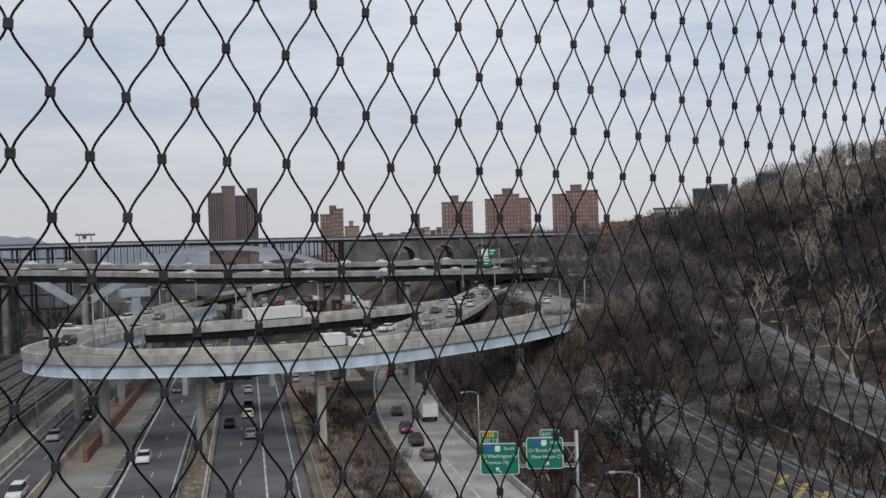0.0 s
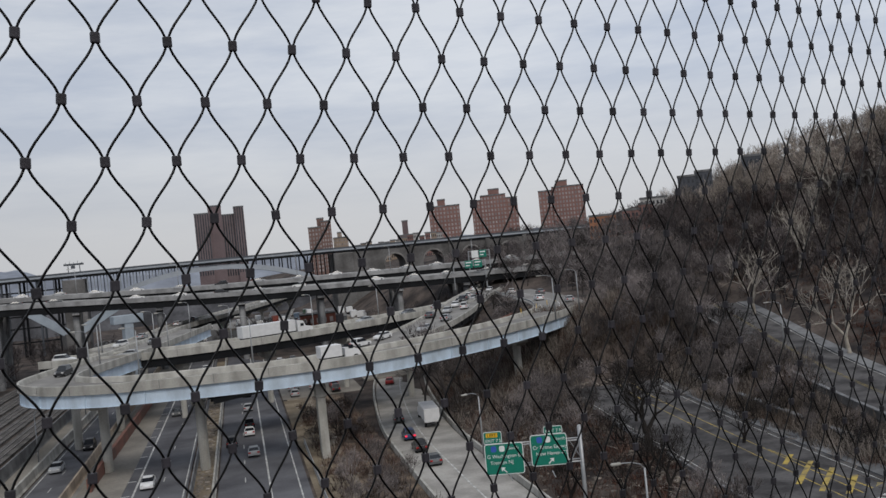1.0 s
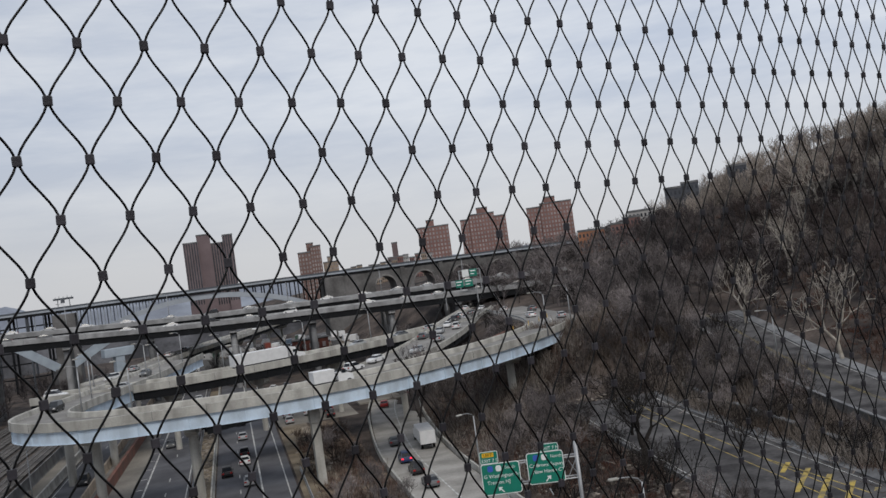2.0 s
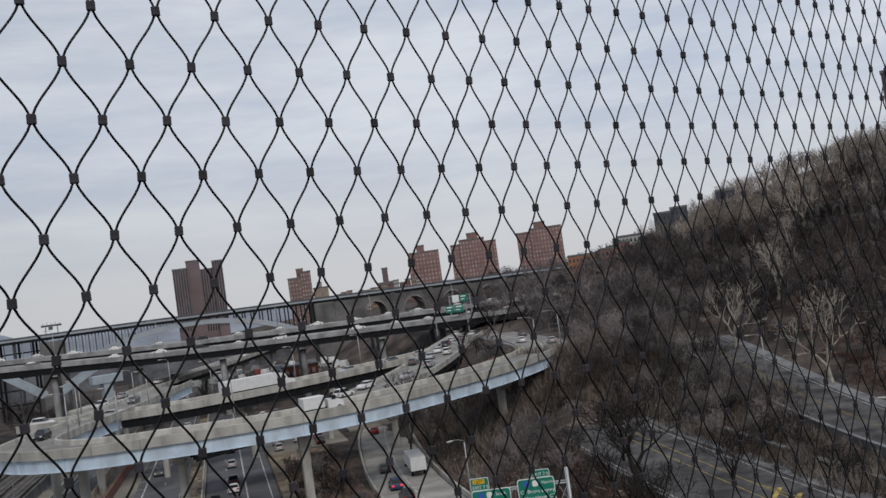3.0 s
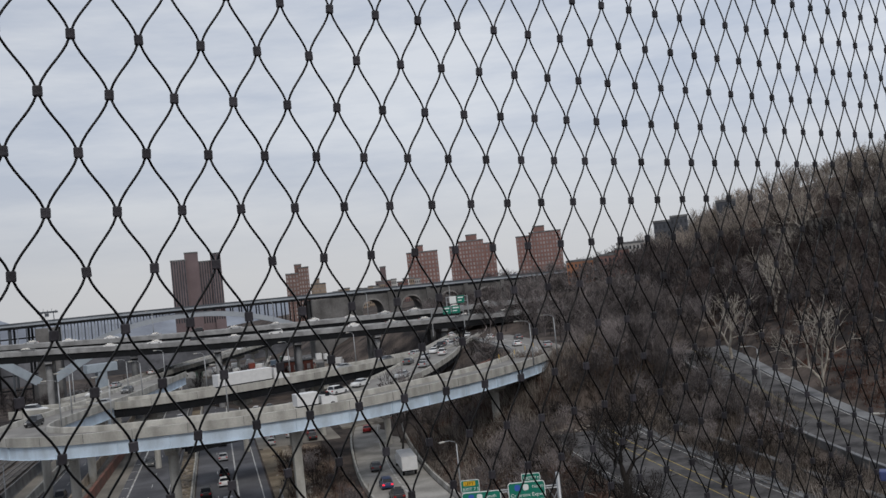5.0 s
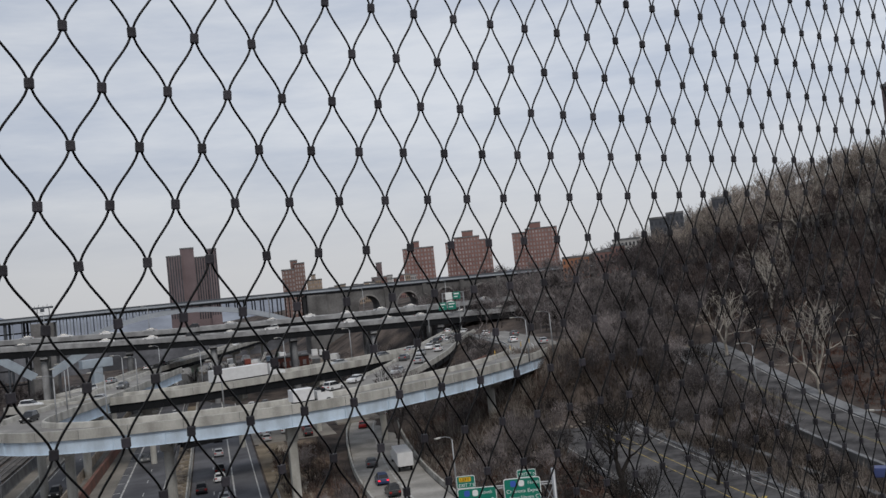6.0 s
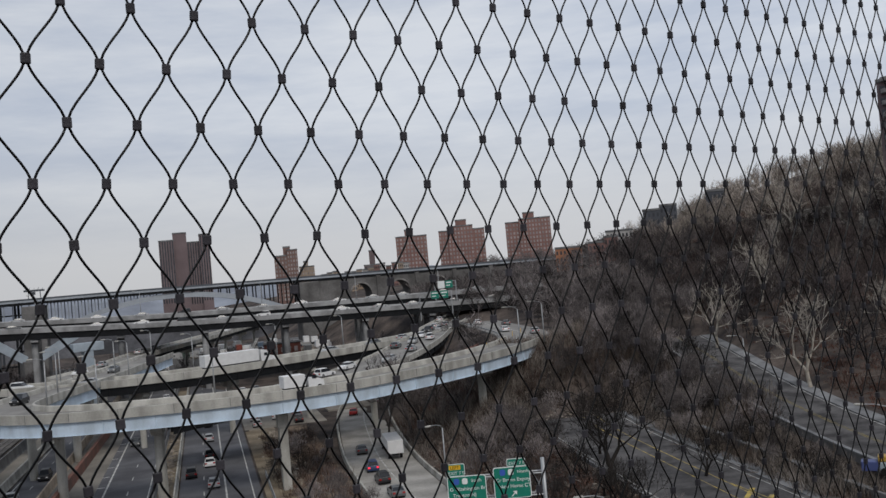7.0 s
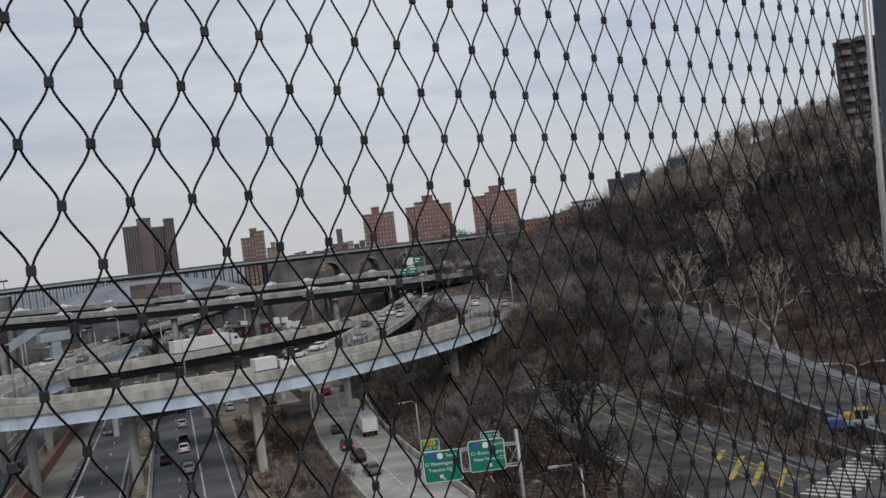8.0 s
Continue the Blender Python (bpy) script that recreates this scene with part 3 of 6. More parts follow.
def far_bridge():
    th = empty("arch_bridge", "distant steel arch bridge with stone arched approach", "bridge", kind="structure")
    deck_path = [on_bridge(u, 0, 31.8 - 0.006 * max(0, u - 60)) for u in range(-120, 330, 10)]
    part("deck", swept(deck_path, [(-10, 0), (3, 0), (3, 0.9), (-10, 0.9)]), PALE_STEEL, th, "grey steel deck")
    part("fascia", swept(deck_path, [(3.02, -0.9), (3.4, -0.9), (3.4, 0.2), (3.02, 0.2)]), DARK_GIRDER, th)
    part("railing", swept(deck_path, [(2.8, 0.92), (3.0, 0.92), (3.0, 1.7), (2.8, 1.7)]), STEEL_MID, th)
    # steel arch ribs
    u0, u1 = 32, 146
    rib = [on_bridge(u0 + (u1 - u0) * i / 30, 0, 15 + 14.5 * (1 - (2 * i / 30 - 1) ** 2)) for i in range(31)]
    for o in (2.4, -3.5, -9.4):
        part("arch_rib", swept(rib, [(o - 0.4, -1.1), (o + 0.4, -1.1), (o + 0.4, 1.1), (o - 0.4, 1.1)]), PALE_STEEL, th, "pale grey-blue steel arch rib")
    for i in range(16, 30):
        p = rib[i]
        if 31 - p.z > 1.6:
            for o in (2.4, -9.4):
                part("spandrel_post", tube(bmesh.new(), [p + BN * o, Vector((p.x, p.y, 31.6)) + BN * o], 0.32, 4), DARK_GIRDER, th)
    for k in range(34):
        u = 37.5 + k * 1.32
        f = (u - u0) / (u1 - u0)
        z = 15 + 14.5 * (1 - (2 * f - 1) ** 2)
        part("spandrel_post", tube(bmesh.new(), [on_bridge(u, 2.4, z), on_bridge(u, 2.4, 31.4)], 0.24, 4), STEEL_MID if k % 2 else PALE_STEEL, th, "slim grey steel post")
    # steel bents of the approach
    for k in range(26):
        for o in (2.4, -9.4):
            u = -150 + k * 7
            part("bent_post", tube(bmesh.new(), [on_bridge(u, o, 0), on_bridge(u, o, 31.4)], 0.5, 4), DARK_GIRDER if k % 2 else STEEL_MID, th)
    for k in range(46):
        u = -122 + k * 3.4
        if abs(u + 50) > 5.5:
            part("hanger", tube(bmesh.new(), [on_bridge(u, 3.0, 18), on_bridge(u, 3.0, 31.0)], 0.22, 4), STEEL_MID if k % 3 else PALE_STEEL, th, "slim grey steel post")
    for z in (6, 12, 17, 22, 27):
        part("bent_strut", swept([on_bridge(-155, 2.4, z), on_bridge(32, 2.4, z)], [(-0.3, -0.3), (0.3, -0.3), (0.3, 0.3), (-0.3, 0.3)]), DARK_GIRDER, th)
    # stone towers at the springings
    for u in (-50, 32, 147):
        m = Matrix.Translation(on_bridge(u, 0, 0)) @ Matrix.Rotation(math.atan2(BD.y, BD.x), 4, "Z")
        part("stone_tower", blocks(((-4.5, -4.2, -1), (4.5, 11, 30.3)), m=m, bevel=0.3), STONE, th)
    # stone arcade on the right
    span, pitch, spring = 10.0, 18.6, 22.6
    for k in range(1, 9):
        ua = ARCADE + (k - 1) * pitch
        arc = [(span / 2 * (1 - math.cos(math.pi * i / 14)), spring + span / 2 * math.sin(math.pi * i / 14)) for i in range(15)]
        bm = bmesh.new()

        def slab(a0, z0, a1, z1, top):
            f = [bm.verts.new(on_bridge(ua + a, v, z)) for v in (3.2, -10) for a, z in ((a0, z0), (a1, z1), (a1, top), (a0, top))]
            for q in ((0, 1, 2, 3), (7, 6, 5, 4), (0, 4, 5, 1), (3, 2, 6, 7), (1, 5, 6, 2), (0, 3, 7, 4)):
                bm.faces.new([f[e] for e in q])

        for (a0, z0), (a1, z1) in zip(arc, arc[1:]):
            slab(a0, z0, a1, z1, 30.6)
        slab(span, -2, pitch, -2, 30.6)
        if k == 1:
            slab(-14.1, -2, 0, -2, 30.6)
        part("stone_arch", bm, STONE, th, "granite arch bay")
        ring = [on_bridge(ua + a, 0, z) for a, z in arc]
        part("arch_ring", swept(ring, [(3.2, 0), (3.6, 0), (3.6, 0.8), (3.2, 0.8)]), STONE_PALE_RING, th, "pale voussoir ring")
        part("pilaster", blocks(((ua + span + 2.6, -3.75, -2), (ua + span + 4.6, -3.22, 30.6)), m=Matrix.Translation(BA) @ Matrix.Rotation(math.atan2(BD.y, BD.x), 4, "Z"), bevel=0.05), STONE, th)
    return th


far_bridge()


# ---- towers on the skyline ----
def tower(label, left, right, dist, top, base, wings, brick, cols, glass=WINDOW, depth=16.0, win_h=1.6):
    """An apartment tower between two bearings. wings: (from, to, roof step, set back) as shares of its width."""
    la, ra = radians(left), radians(right)
    a, b = Vector((math.sin(la), math.cos(la), 0)) * dist, Vector((math.sin(ra), math.cos(ra), 0)) * dist
    wide = (b - a).length
    th = empty("apartment_tower", label, "building", "towers on the skyline", at=((a.x + b.x) / 2, (a.y + b.y) / 2, base))
    m = Matrix.Rotation(math.atan2(b.y - a.y, b.x - a.x), 4, "Z")
    for f0, f1, step, back in wings:
        x0, x1 = (f0 - 0.5) * wide, (f1 - 0.5) * wide
        h = top - base + step
        part("wall", blocks(((x0, back, 0), (x1, back + depth, h)), m=m), brick, th)
        part("roof", blocks(((x0 - 0.2, back - 0.2, h + 0.01), (x1 + 0.2, back + depth + 0.2, h + 0.9)), m=m), CONCRETE_DARK, th)
        if step > 4 or f1 - f0 < 0.12:
            continue
        n = max(2, round(cols * (f1 - f0)))
        rows = max(3, int((h - 1) / 3.0))
        pitch = (x1 - x0) / n
        w = pitch * 0.24
        me = mesh_of([m @ Vector(v) for v in ((-w, 0.1, 0), (w, 0.1, 0), (w, 0.1, win_h), (-w, 0.1, win_h), (-w, -0.06, 0), (w, -0.06, 0), (w, -0.06, win_h), (-w, -0.06, win_h))],
                     [(4, 5, 6, 7), (0, 4, 7, 3), (1, 2, 6, 5), (3, 7, 6, 2), (0, 1, 5, 4)], glass)
        for r in range(rows):
            for c in range(n):
                if h - 1 - r * 3.0 < 0.25 * h:
                    continue
                ob = part_mesh("window", me, th)
                ob.location = m @ Vector((x0 + pitch * (c + 0.5), back - 0.002, h - 2.6 - r * 3.0))
    return th


tower("tall dark purple-brown slab apartment tower", 24.25, 27.15, 700, 68.5, 8, ((0, 0.3, 0, 0), (0.28, 0.55, 5, 2), (0.55, 0.8, -2, 5), (0.8, 1.0, 3, 1)), BRICK_DARK, 20, WINDOW_DARK, win_h=2.9)
tower("stepped brick apartment tower", 30.85, 32.25, 700, 53, 8, ((0, 0.55, -2, 0), (0.55, 1.0, 2, 1), (0.4, 0.7, 4.5, 4)), BRICK_BROWN, 8)
tower("pale tan apartment block", 32.3, 33.2, 720, 42, 8, ((0, 1, 0, 0), (0.3, 0.6, 4, 3)), BRICK_TAN, 6)
tower("small dark tower with a stepped top", 36.2, 37.2, 720, 43, 20, ((0, 1, -4, 0), (0.35, 0.7, 7, 2)), BRICK_DARK, 5, WINDOW_DARK)
tower("red brick apartment tower", 38.25, 40.15, 700, 57.5, 20, ((0, 1, 0, 0), (0.3, 0.55, 5, 3)), BRICK_RED, 9)
tower("red brick apartment tower with a raised penthouse", 40.9, 43.7, 700, 59, 20, ((0, 0.25, 0, 1), (0.2, 0.75, 3, 0), (0.7, 1, 0, 1), (0.38, 0.62, 7.5, 3)), BRICK_RED, 14)
tower("broad red brick apartment tower", 45.0, 47.75, 700, 63, 20, ((0, 0.3, -2, 1), (0.3, 1, 0, 0), (0.4, 0.65, 4.5, 3)), BRICK_RED, 14)


# ---- cable-mesh fence on the footbridge ----
CELL_W, CELL_H = 0.08, 0.08 / 0.5568
FENCE_AT = pose(0, 0, 30.0, 1.771, 0.604, -2.239)
I0, I1, J0, J1 = -36, 47, -22, 13


def knot(i, j):
    """Where ferrule (i, j) sits in the fence; the cells narrow a little towards the far post."""
    return Vector((CELL_W / 2 * (i + -2.2191e-3 * i * i + 1.5122e-5 * i ** 3), -0.1143e-4 * i * i, CELL_H / 2 * (j + 0.0377e-3 * i * j)))


def fence():
    th = empty("cable_mesh_fence", "dark steel cable mesh fence with crimped ferrules", "fence", at=(0, 0, 28.3))
    th_inv = Matrix.Translation((0, 0, -28.3))
    hh = CELL_H / 2
    x_lo, x_hi = knot(I0, 0).x, knot(I1, 0).x
    rope, gap = 0.00155, 0.0019
    ferr = 0.0062

    def wire_points(i, flip):
        # one rope: it touches ropes i and i+1 in turn
        pts = []
        for j in range(J0, J1):
            ia, ib = (i, i + 1) if (i + j) % 2 == 0 else (i + 1, i)
            sa, sb = (gap, -gap) if ia == i else (-gap, gap)
            ka, kb = knot(ia, j), knot(ib, j + 1)
            za, zb = ka.z + ferr * 0.8, kb.z - ferr * 0.8
            pts.append(Vector((ka.x + sa, ka.y, za - ferr * 1.6)))
            for k in range(8):
                t = k / 7
                e = t * t * (3 - 2 * t) * 0.5 + t * 0.5
                pts.append(Vector((ka.x + sa + (kb.x + sb - ka.x - sa) * e, ka.y + 0.0006 * math.sin(j * 2.1 + i), za + (zb - za) * t)))
        return pts

    for i in range(I0, I1):
        bm = bmesh.new()
        tube(bm, [FENCE_AT @ p for p in wire_points(i, False)], rope, 6)
        for v in bm.verts:
            v.co = th_inv @ v.co
        part("wire_rope", bm, STEEL_DARK, th, smooth=True)
    # crimped ferrules: two lobes pressed round the ropes
    prof = [(-0.0058, 0.0), (-0.0044, -0.0034), (-0.0012, -0.0037), (0, -0.0036), (0.0012, -0.0037), (0.0044, -0.0034), (0.0058, 0.0),
            (0.0044, 0.0034), (0.0012, 0.0037), (0, 0.0036), (-0.0012, 0.0037), (-0.0044, 0.0034)]
    n = len(prof)
    levels = ((-ferr, 0.86), (-ferr * 0.84, 1.0), (ferr * 0.84, 1.0), (ferr, 0.86))
    base = [Vector((px * k, py * k, z)) for z, k in levels for px, py in prof]
    faces = [tuple(range(n - 1, -1, -1)), tuple(range(3 * n, 4 * n))]
    faces += [(a * n + k, a * n + (k + 1) % n, (a + 1) * n + (k + 1) % n, (a + 1) * n + k) for a in range(3) for k in range(n)]
    rnd = random.Random(4)
    rot = FENCE_AT.to_3x3()
    single = mesh_of([rot @ v for v in base], faces, FERRULE, "ferrule")
    rest_v, rest_f = [], []
    for i in range(I0 + 1, I1):
        for j in range(J0 + 1, J1):
            if (i + j) % 2:
                continue
            at = th_inv @ (FENCE_AT @ knot(i, j))
            turn = Matrix.Rotation(rnd.uniform(-0.07, 0.07), 3, "Y") @ Matrix.Rotation(rnd.uniform(-0.15, 0.15), 3, "Z")
            if -20 <= i <= 14 and -8 <= j <= 8:
                ob = part_mesh("ferrule", single, th)
                ob.location = at
                ob.rotation_euler = turn.to_euler()
            else:
                k = len(rest_v)
                rest_v += [at + rot @ (turn @ v) for v in base]
                rest_f += [tuple(k + a for a in f) for f in faces]
    tagged(part_mesh("ferrule_rest", mesh_of(rest_v, rest_f, FERRULE), th), kind="stuff")
    # end posts, rails
    up = FENCE_AT
    for x in (x_lo - 0.12, x_hi + 0.105):
        part("post", blocks(((x, -0.07, -1.68), (x + 0.1, 0.0, 1.25)), m=th_inv @ up, bevel=0.006), POST_GREY, th, "blue-grey painted steel post")
    for z in (J0 * hh - 0.02, J1 * hh + 0.02):
        part("edge_cable", tube(bmesh.new(), [th_inv @ up @ Vector((x_lo - 0.06, 0, z)), th_inv @ up @ Vector((x_hi + 0.1, -0.02, z))], 0.006, 8), STEEL_DARK, th)
    xt = x_hi + 0.03
    part("tension_tube", tube(bmesh.new(), [th_inv @ up @ Vector((xt, -0.02, -1.66)), th_inv @ up @ Vector((xt, -0.02, 1.2))], 0.0085, 12), ALU, th, "slim silver tensioning tube", True)
    for z in (-0.9, 0.45):
        part("tube_bracket", blocks(((xt - 0.006, -0.035, z), (xt + 0.07, -0.02, z + 0.03)), m=th_inv @ up), STEEL_DARK, th)
    return th


fence()
walkway = tagged(part("walkway", blocks(((-9, -4.6, 27.9), (9, 0.35, 28.3))), ASPHALT_OLD), "plain dark footbridge deck", "walkway", kind="structure")
for x in (-6.5, 6.5):
    tagged(part("bridge_pier", blocks(((x - 1.6, -4.4, -0.5), (x + 1.6, 0.0, 27.9)), bevel=0.1), STONE), "plain stone pier of the footbridge", "pier", kind="structure")


# ---- bare winter trees ----
BARK = material("grey_brown_winter_bark", (0.10, 0.086, 0.082), 0.95, 0, 1.2, 0.3, 12, 0.3, tint=(0.05, 0.042, 0.038), per_object=0.35)
BARK_PALE = material("pale_mottled_sycamore_bark", (0.43, 0.40, 0.355), 0.9, 0, 0.8, 0.25, 6, 0.2, tint=(0.27, 0.24, 0.20))
STONE_PALE = material("pale_lichened_stone", (0.33, 0.30, 0.26), 0.9, 0, 0.3, 0.3, 2, 0.4, tint=(0.15, 0.13, 0.11))
BARK_DARK = material("near_black_wet_bark", (0.03, 0.026, 0.024), 0.95, 0, 1.2, 0.3, 12, 0.3, per_object=0.2)
TWIGS = material("fine_brown_winter_twigs", (0.175, 0.154, 0.149), 0.95, 0, 0.4, 0.3, 4, 0.0, tint=(0.07, 0.061, 0.06), per_object=0.85, island=0.5)
# dark tint: shadow between the trees is coloured into patches of twigs
TWIGS_STUFF = material("tangle_of_brown_twigs", (0.095, 0.080, 0.078), 0.95, 0, 0.03, 0.3, 0.6, 0.0, tint=(0.034, 0.031, 0.033), island=0.85)
TWIGS_DARK = material("dark_umber_winter_twigs", (0.078, 0.06, 0.056), 0.95, 0, 0.4, 0.3, 4, 0.0, tint=(0.03, 0.024, 0.023), per_object=0.7, island=0.5)
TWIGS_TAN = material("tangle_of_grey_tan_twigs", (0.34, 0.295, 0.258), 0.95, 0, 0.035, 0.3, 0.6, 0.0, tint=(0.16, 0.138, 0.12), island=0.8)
TWIGS_GREY = material("tangle_of_mauve_grey_twigs", (0.205, 0.181, 0.178), 0.95, 0, 0.04, 0.3, 0.6, 0.0, tint=(0.075, 0.066, 0.066), island=0.85)
BRUSH = material("dry_red_brown_brush", (0.142, 0.09, 0.072), 0.95, 0, 0.04, 0.3, 0.8, 0.0, tint=(0.06, 0.045, 0.038), island=0.8)


def limb(out, p, d, length, r0, r1, bends, rnd, droop=0.0, sides=3):
    """Adds a crooked tapered bar to out = (verts, faces); returns points along it."""
    verts, faces = out
    pts, d = [p.copy()], d.normalized()
    for k in range(bends):
        d = (d + Vector((rnd.uniform(-1, 1), rnd.uniform(-1, 1), rnd.uniform(-0.6, 0.8) - droop)) * 0.22).normalized()
        pts.append(pts[-1] + d * length / bends)
    prev = None
    for k, q in enumerate(pts):
        dd = (pts[min(k + 1, bends)] - pts[max(k - 1, 0)]).normalized()
        a = dd.orthogonal().normalized()
        b = dd.cross(a)
        r = r0 + (r1 - r0) * k / bends
        base = len(verts)
        for m in range(sides):
            w = 2 * math.pi * m / sides
            verts.append(q + (a * math.cos(w) + b * math.sin(w)) * r)
        if prev is not None:
            for m in range(sides):
                faces.append((prev + m, prev + (m + 1) % sides, base + (m + 1) % sides, base + m))
        prev = base
    return pts


def tree_parts(seed, height=12.0, levels=7, spread=38.0, thick=0.02, twig=0.03, lift=0.16, stem=0.2, crooked=0.0, shoots=1, reach=(0.66, 0.92)):
    """A forking tree: stem and main limbs, and the crown of branches and twigs, as two (verts, faces)."""
    rnd = random.Random(seed)
    wood, crown = ([], []), ([], [])

    def fork(p, d, length, r, level):
        out = wood if level < 3 else crown
        r_end = max(twig * 0.6, r * 0.72)
        pts = limb(out, p, d, length, r, r_end, 3 if level < 4 else 2, rnd, crooked, 6 if level < 2 else 4 if level < 4 else 3)
        axis = (pts[-1] - pts[-2]).normalized()
        if level >= 2:
            for k in range(shoots):
                q = pts[-2].lerp(pts[-1], rnd.random())
                side = Vector((rnd.uniform(-1, 1), rnd.uniform(-1, 1), rnd.uniform(-0.4, 0.9)))
                limb(crown, q, axis * 0.5 + side, length * rnd.uniform(0.35, 0.75), max(twig * 0.8, r * 0.3), twig * 0.5, 2, rnd, 0, 3)
        if level >= levels:
            return
        turn = rnd.uniform(0, 2 * math.pi)
        count = 3 if level < 2 or rnd.random() < 0.2 else 2
        a = axis.orthogonal().normalized()
        b = axis.cross(a)
        for k in range(count):
            w = turn + 2 * math.pi * (k + rnd.uniform(-0.15, 0.15)) / count
            lean = radians(spread * rnd.uniform(0.45, 1.15))
            way = axis * math.cos(lean) + (a * math.cos(w) + b * math.sin(w)) * math.sin(lean) + Vector((0, 0, lift))
            fork(pts[-1], way.normalized(), length * rnd.uniform(*reach), max(twig, r_end * rnd.uniform(0.62, 0.88)), level + 1)

    fork(Vector((0, 0, -0.3)), Vector((rnd.uniform(-0.12, 0.12), rnd.uniform(-0.12, 0.12), 1)), height * stem, height * thick, 0)
    return wood, crown


def tree_thing(seed, label, bark, twigs, **kw):
    wood, crown = tree_parts(seed, **kw)
    th = empty("bare_tree", label, "tree", "bare trees on the slopes")
    part_mesh("trunk", mesh_of(*wood, bark, "trunk", True), th)
    part_mesh("crown", mesh_of(*crown, twigs, "crown"), th)
    return th


KINDS = [tree_thing(11, "bare brown tree with an upright twiggy crown", BARK, TWIGS, height=13, spread=32),
         tree_thing(12, "bare grey-brown tree with a broad crown", BARK, TWIGS, height=12, spread=46),
         tree_thing(13, "slender bare tree with fine twigs", BARK, TWIGS, height=14, spread=26, thick=0.016),
         tree_thing(14, "low spreading bare tree forking near the ground", BARK, TWIGS, height=9, spread=52, stem=0.14, thick=0.026),
         tree_thing(15, "bare tree with drooping fine branches", BARK, TWIGS, height=11, spread=44, lift=0.05, crooked=0.12)]
HILL_KINDS = [tree_thing(16, "dark bare tree on the wooded hillside", BARK, TWIGS_DARK, height=13, spread=36),
              tree_thing(17, "dark spreading bare tree on the hillside", BARK, TWIGS_DARK, height=11, spread=48, stem=0.16),
              tree_thing(18, "tall slim dark bare tree on the hillside", BARK, TWIGS_DARK, height=14, spread=28, thick=0.016)]
PALE = tree_thing(21, "pale-barked leafless sycamore on the slope", BARK_PALE, BARK_PALE, height=18, levels=5, spread=40, thick=0.026, twig=0.042, lift=0.1, stem=0.2, reach=(0.72, 1.05))


def plant(kind, x, y, turn, size, label=""):
    ob = copy_thing(kind, pose(x, y, terrain(x, y) - 0.15, 0, 0, turn))
    ob.scale = (size, size, size * 1.05)
    if label:
        ob["label"] = label
    return ob


rnd = random.Random(7)
SPOTS = []


def clear(x, y, room, margin=1.5):
    if 0.80 < math.atan2(x, y) < 0.93 and 50 < math.hypot(x, y) < 112:
        return False
    if math.atan2(x, y) < 0.735 and math.hypot(x, y) > 165:
        return False
    if any((x - a) ** 2 + (y - b) ** 2 < room * room for a, b in SPOTS):
        return False
    if any(near_path(x, y, p)[0] < w + margin for p, w in ((UPPER, 8.6), (LOWER, 9.8), (RAMP_IN, 6.0), (LOOP, 10.5), (LANDING, 8.0))):
        return False
    return True


def grove(count, place, room, sizes, kinds=KINDS):
    made = tries = 0
    while made < count and tries < count * 12:
        tries += 1
        x, y = place()
        if clear(x, y, room):
            SPOTS.append((x, y))
            plant(rnd.choice(kinds), x, y, rnd.uniform(0, 360), rnd.uniform(*sizes))
            made += 1


FAN = tree_thing(33, "dark bare tree with a fan of low limbs by the street", BARK_DARK, BARK_DARK, height=12, levels=6, spread=46, thick=0.034, twig=0.034, stem=0.17, lift=0.16, reach=(0.7, 1.0))
# single trees that stand out
for x, y, turn, size in ((88.5, 74, 20, 1.35), (101, 86, 200, 0.7), (113, 66, 70, 0.6), (143, 98.5, 300, 0.75), (77, 62, 10, 0.75), (72, 72, 320, 0.7), (111, 94, 100, 0.7), (97.5, 66.5, 215, 0.7)):
    SPOTS.append((x, y))
    plant(FAN, x, y, turn, size)
for x, y, turn, size in ((146, 78, 40, 0.95), (172, 116 - 4, 150, 0.85), (205, 120, 260, 0.9), (160, 62, 10, 0.8)):
    SPOTS.append((x, y))
    plant(PALE, x, y, turn, size)
for x, y, turn, size in ((104, 109, 0, 0.55), (111, 111.5, 80, 0.6), (119, 114, 190, 0.65), (127, 118, 300, 0.7), (134, 121, 20, 0.7), (114, 105, 140, 0.7), (122, 108, 230, 0.75), (131, 113, 50, 0.8), (98, 106, 250, 0.6)):
    SPOTS.append((x, y))
    plant(KINDS[(turn // 10) % 5], x, y, turn, size)
for k in range(11):
    i = rnd.randint(0, len(LOWER) - 3)
    p = LOWER[i].lerp(LOWER[i + 1], rnd.random()) - rights(LOWER)[i] * rnd.uniform(11.5, 18)
    SPOTS.append((p.x, p.y))
    plant(FAN, p.x, p.y, rnd.uniform(0, 360), rnd.uniform(0.4, 0.65))
# small trees on the bank between the streets and beside the ramp's end
for k in range(20):
    i = rnd.randint(4, len(LOWER) - 2)
    p = LOWER[i].lerp(LOWER[i + 1], rnd.random()) + rights(LOWER)[i] * rnd.uniform(7.0, 13)
    if p.y > 50:
        SPOTS.append((p.x, p.y))
        plant(FAN if k % 3 == 0 else KINDS[k % 5], p.x, p.y, rnd.uniform(0, 360), rnd.uniform(0.3, 0.55))
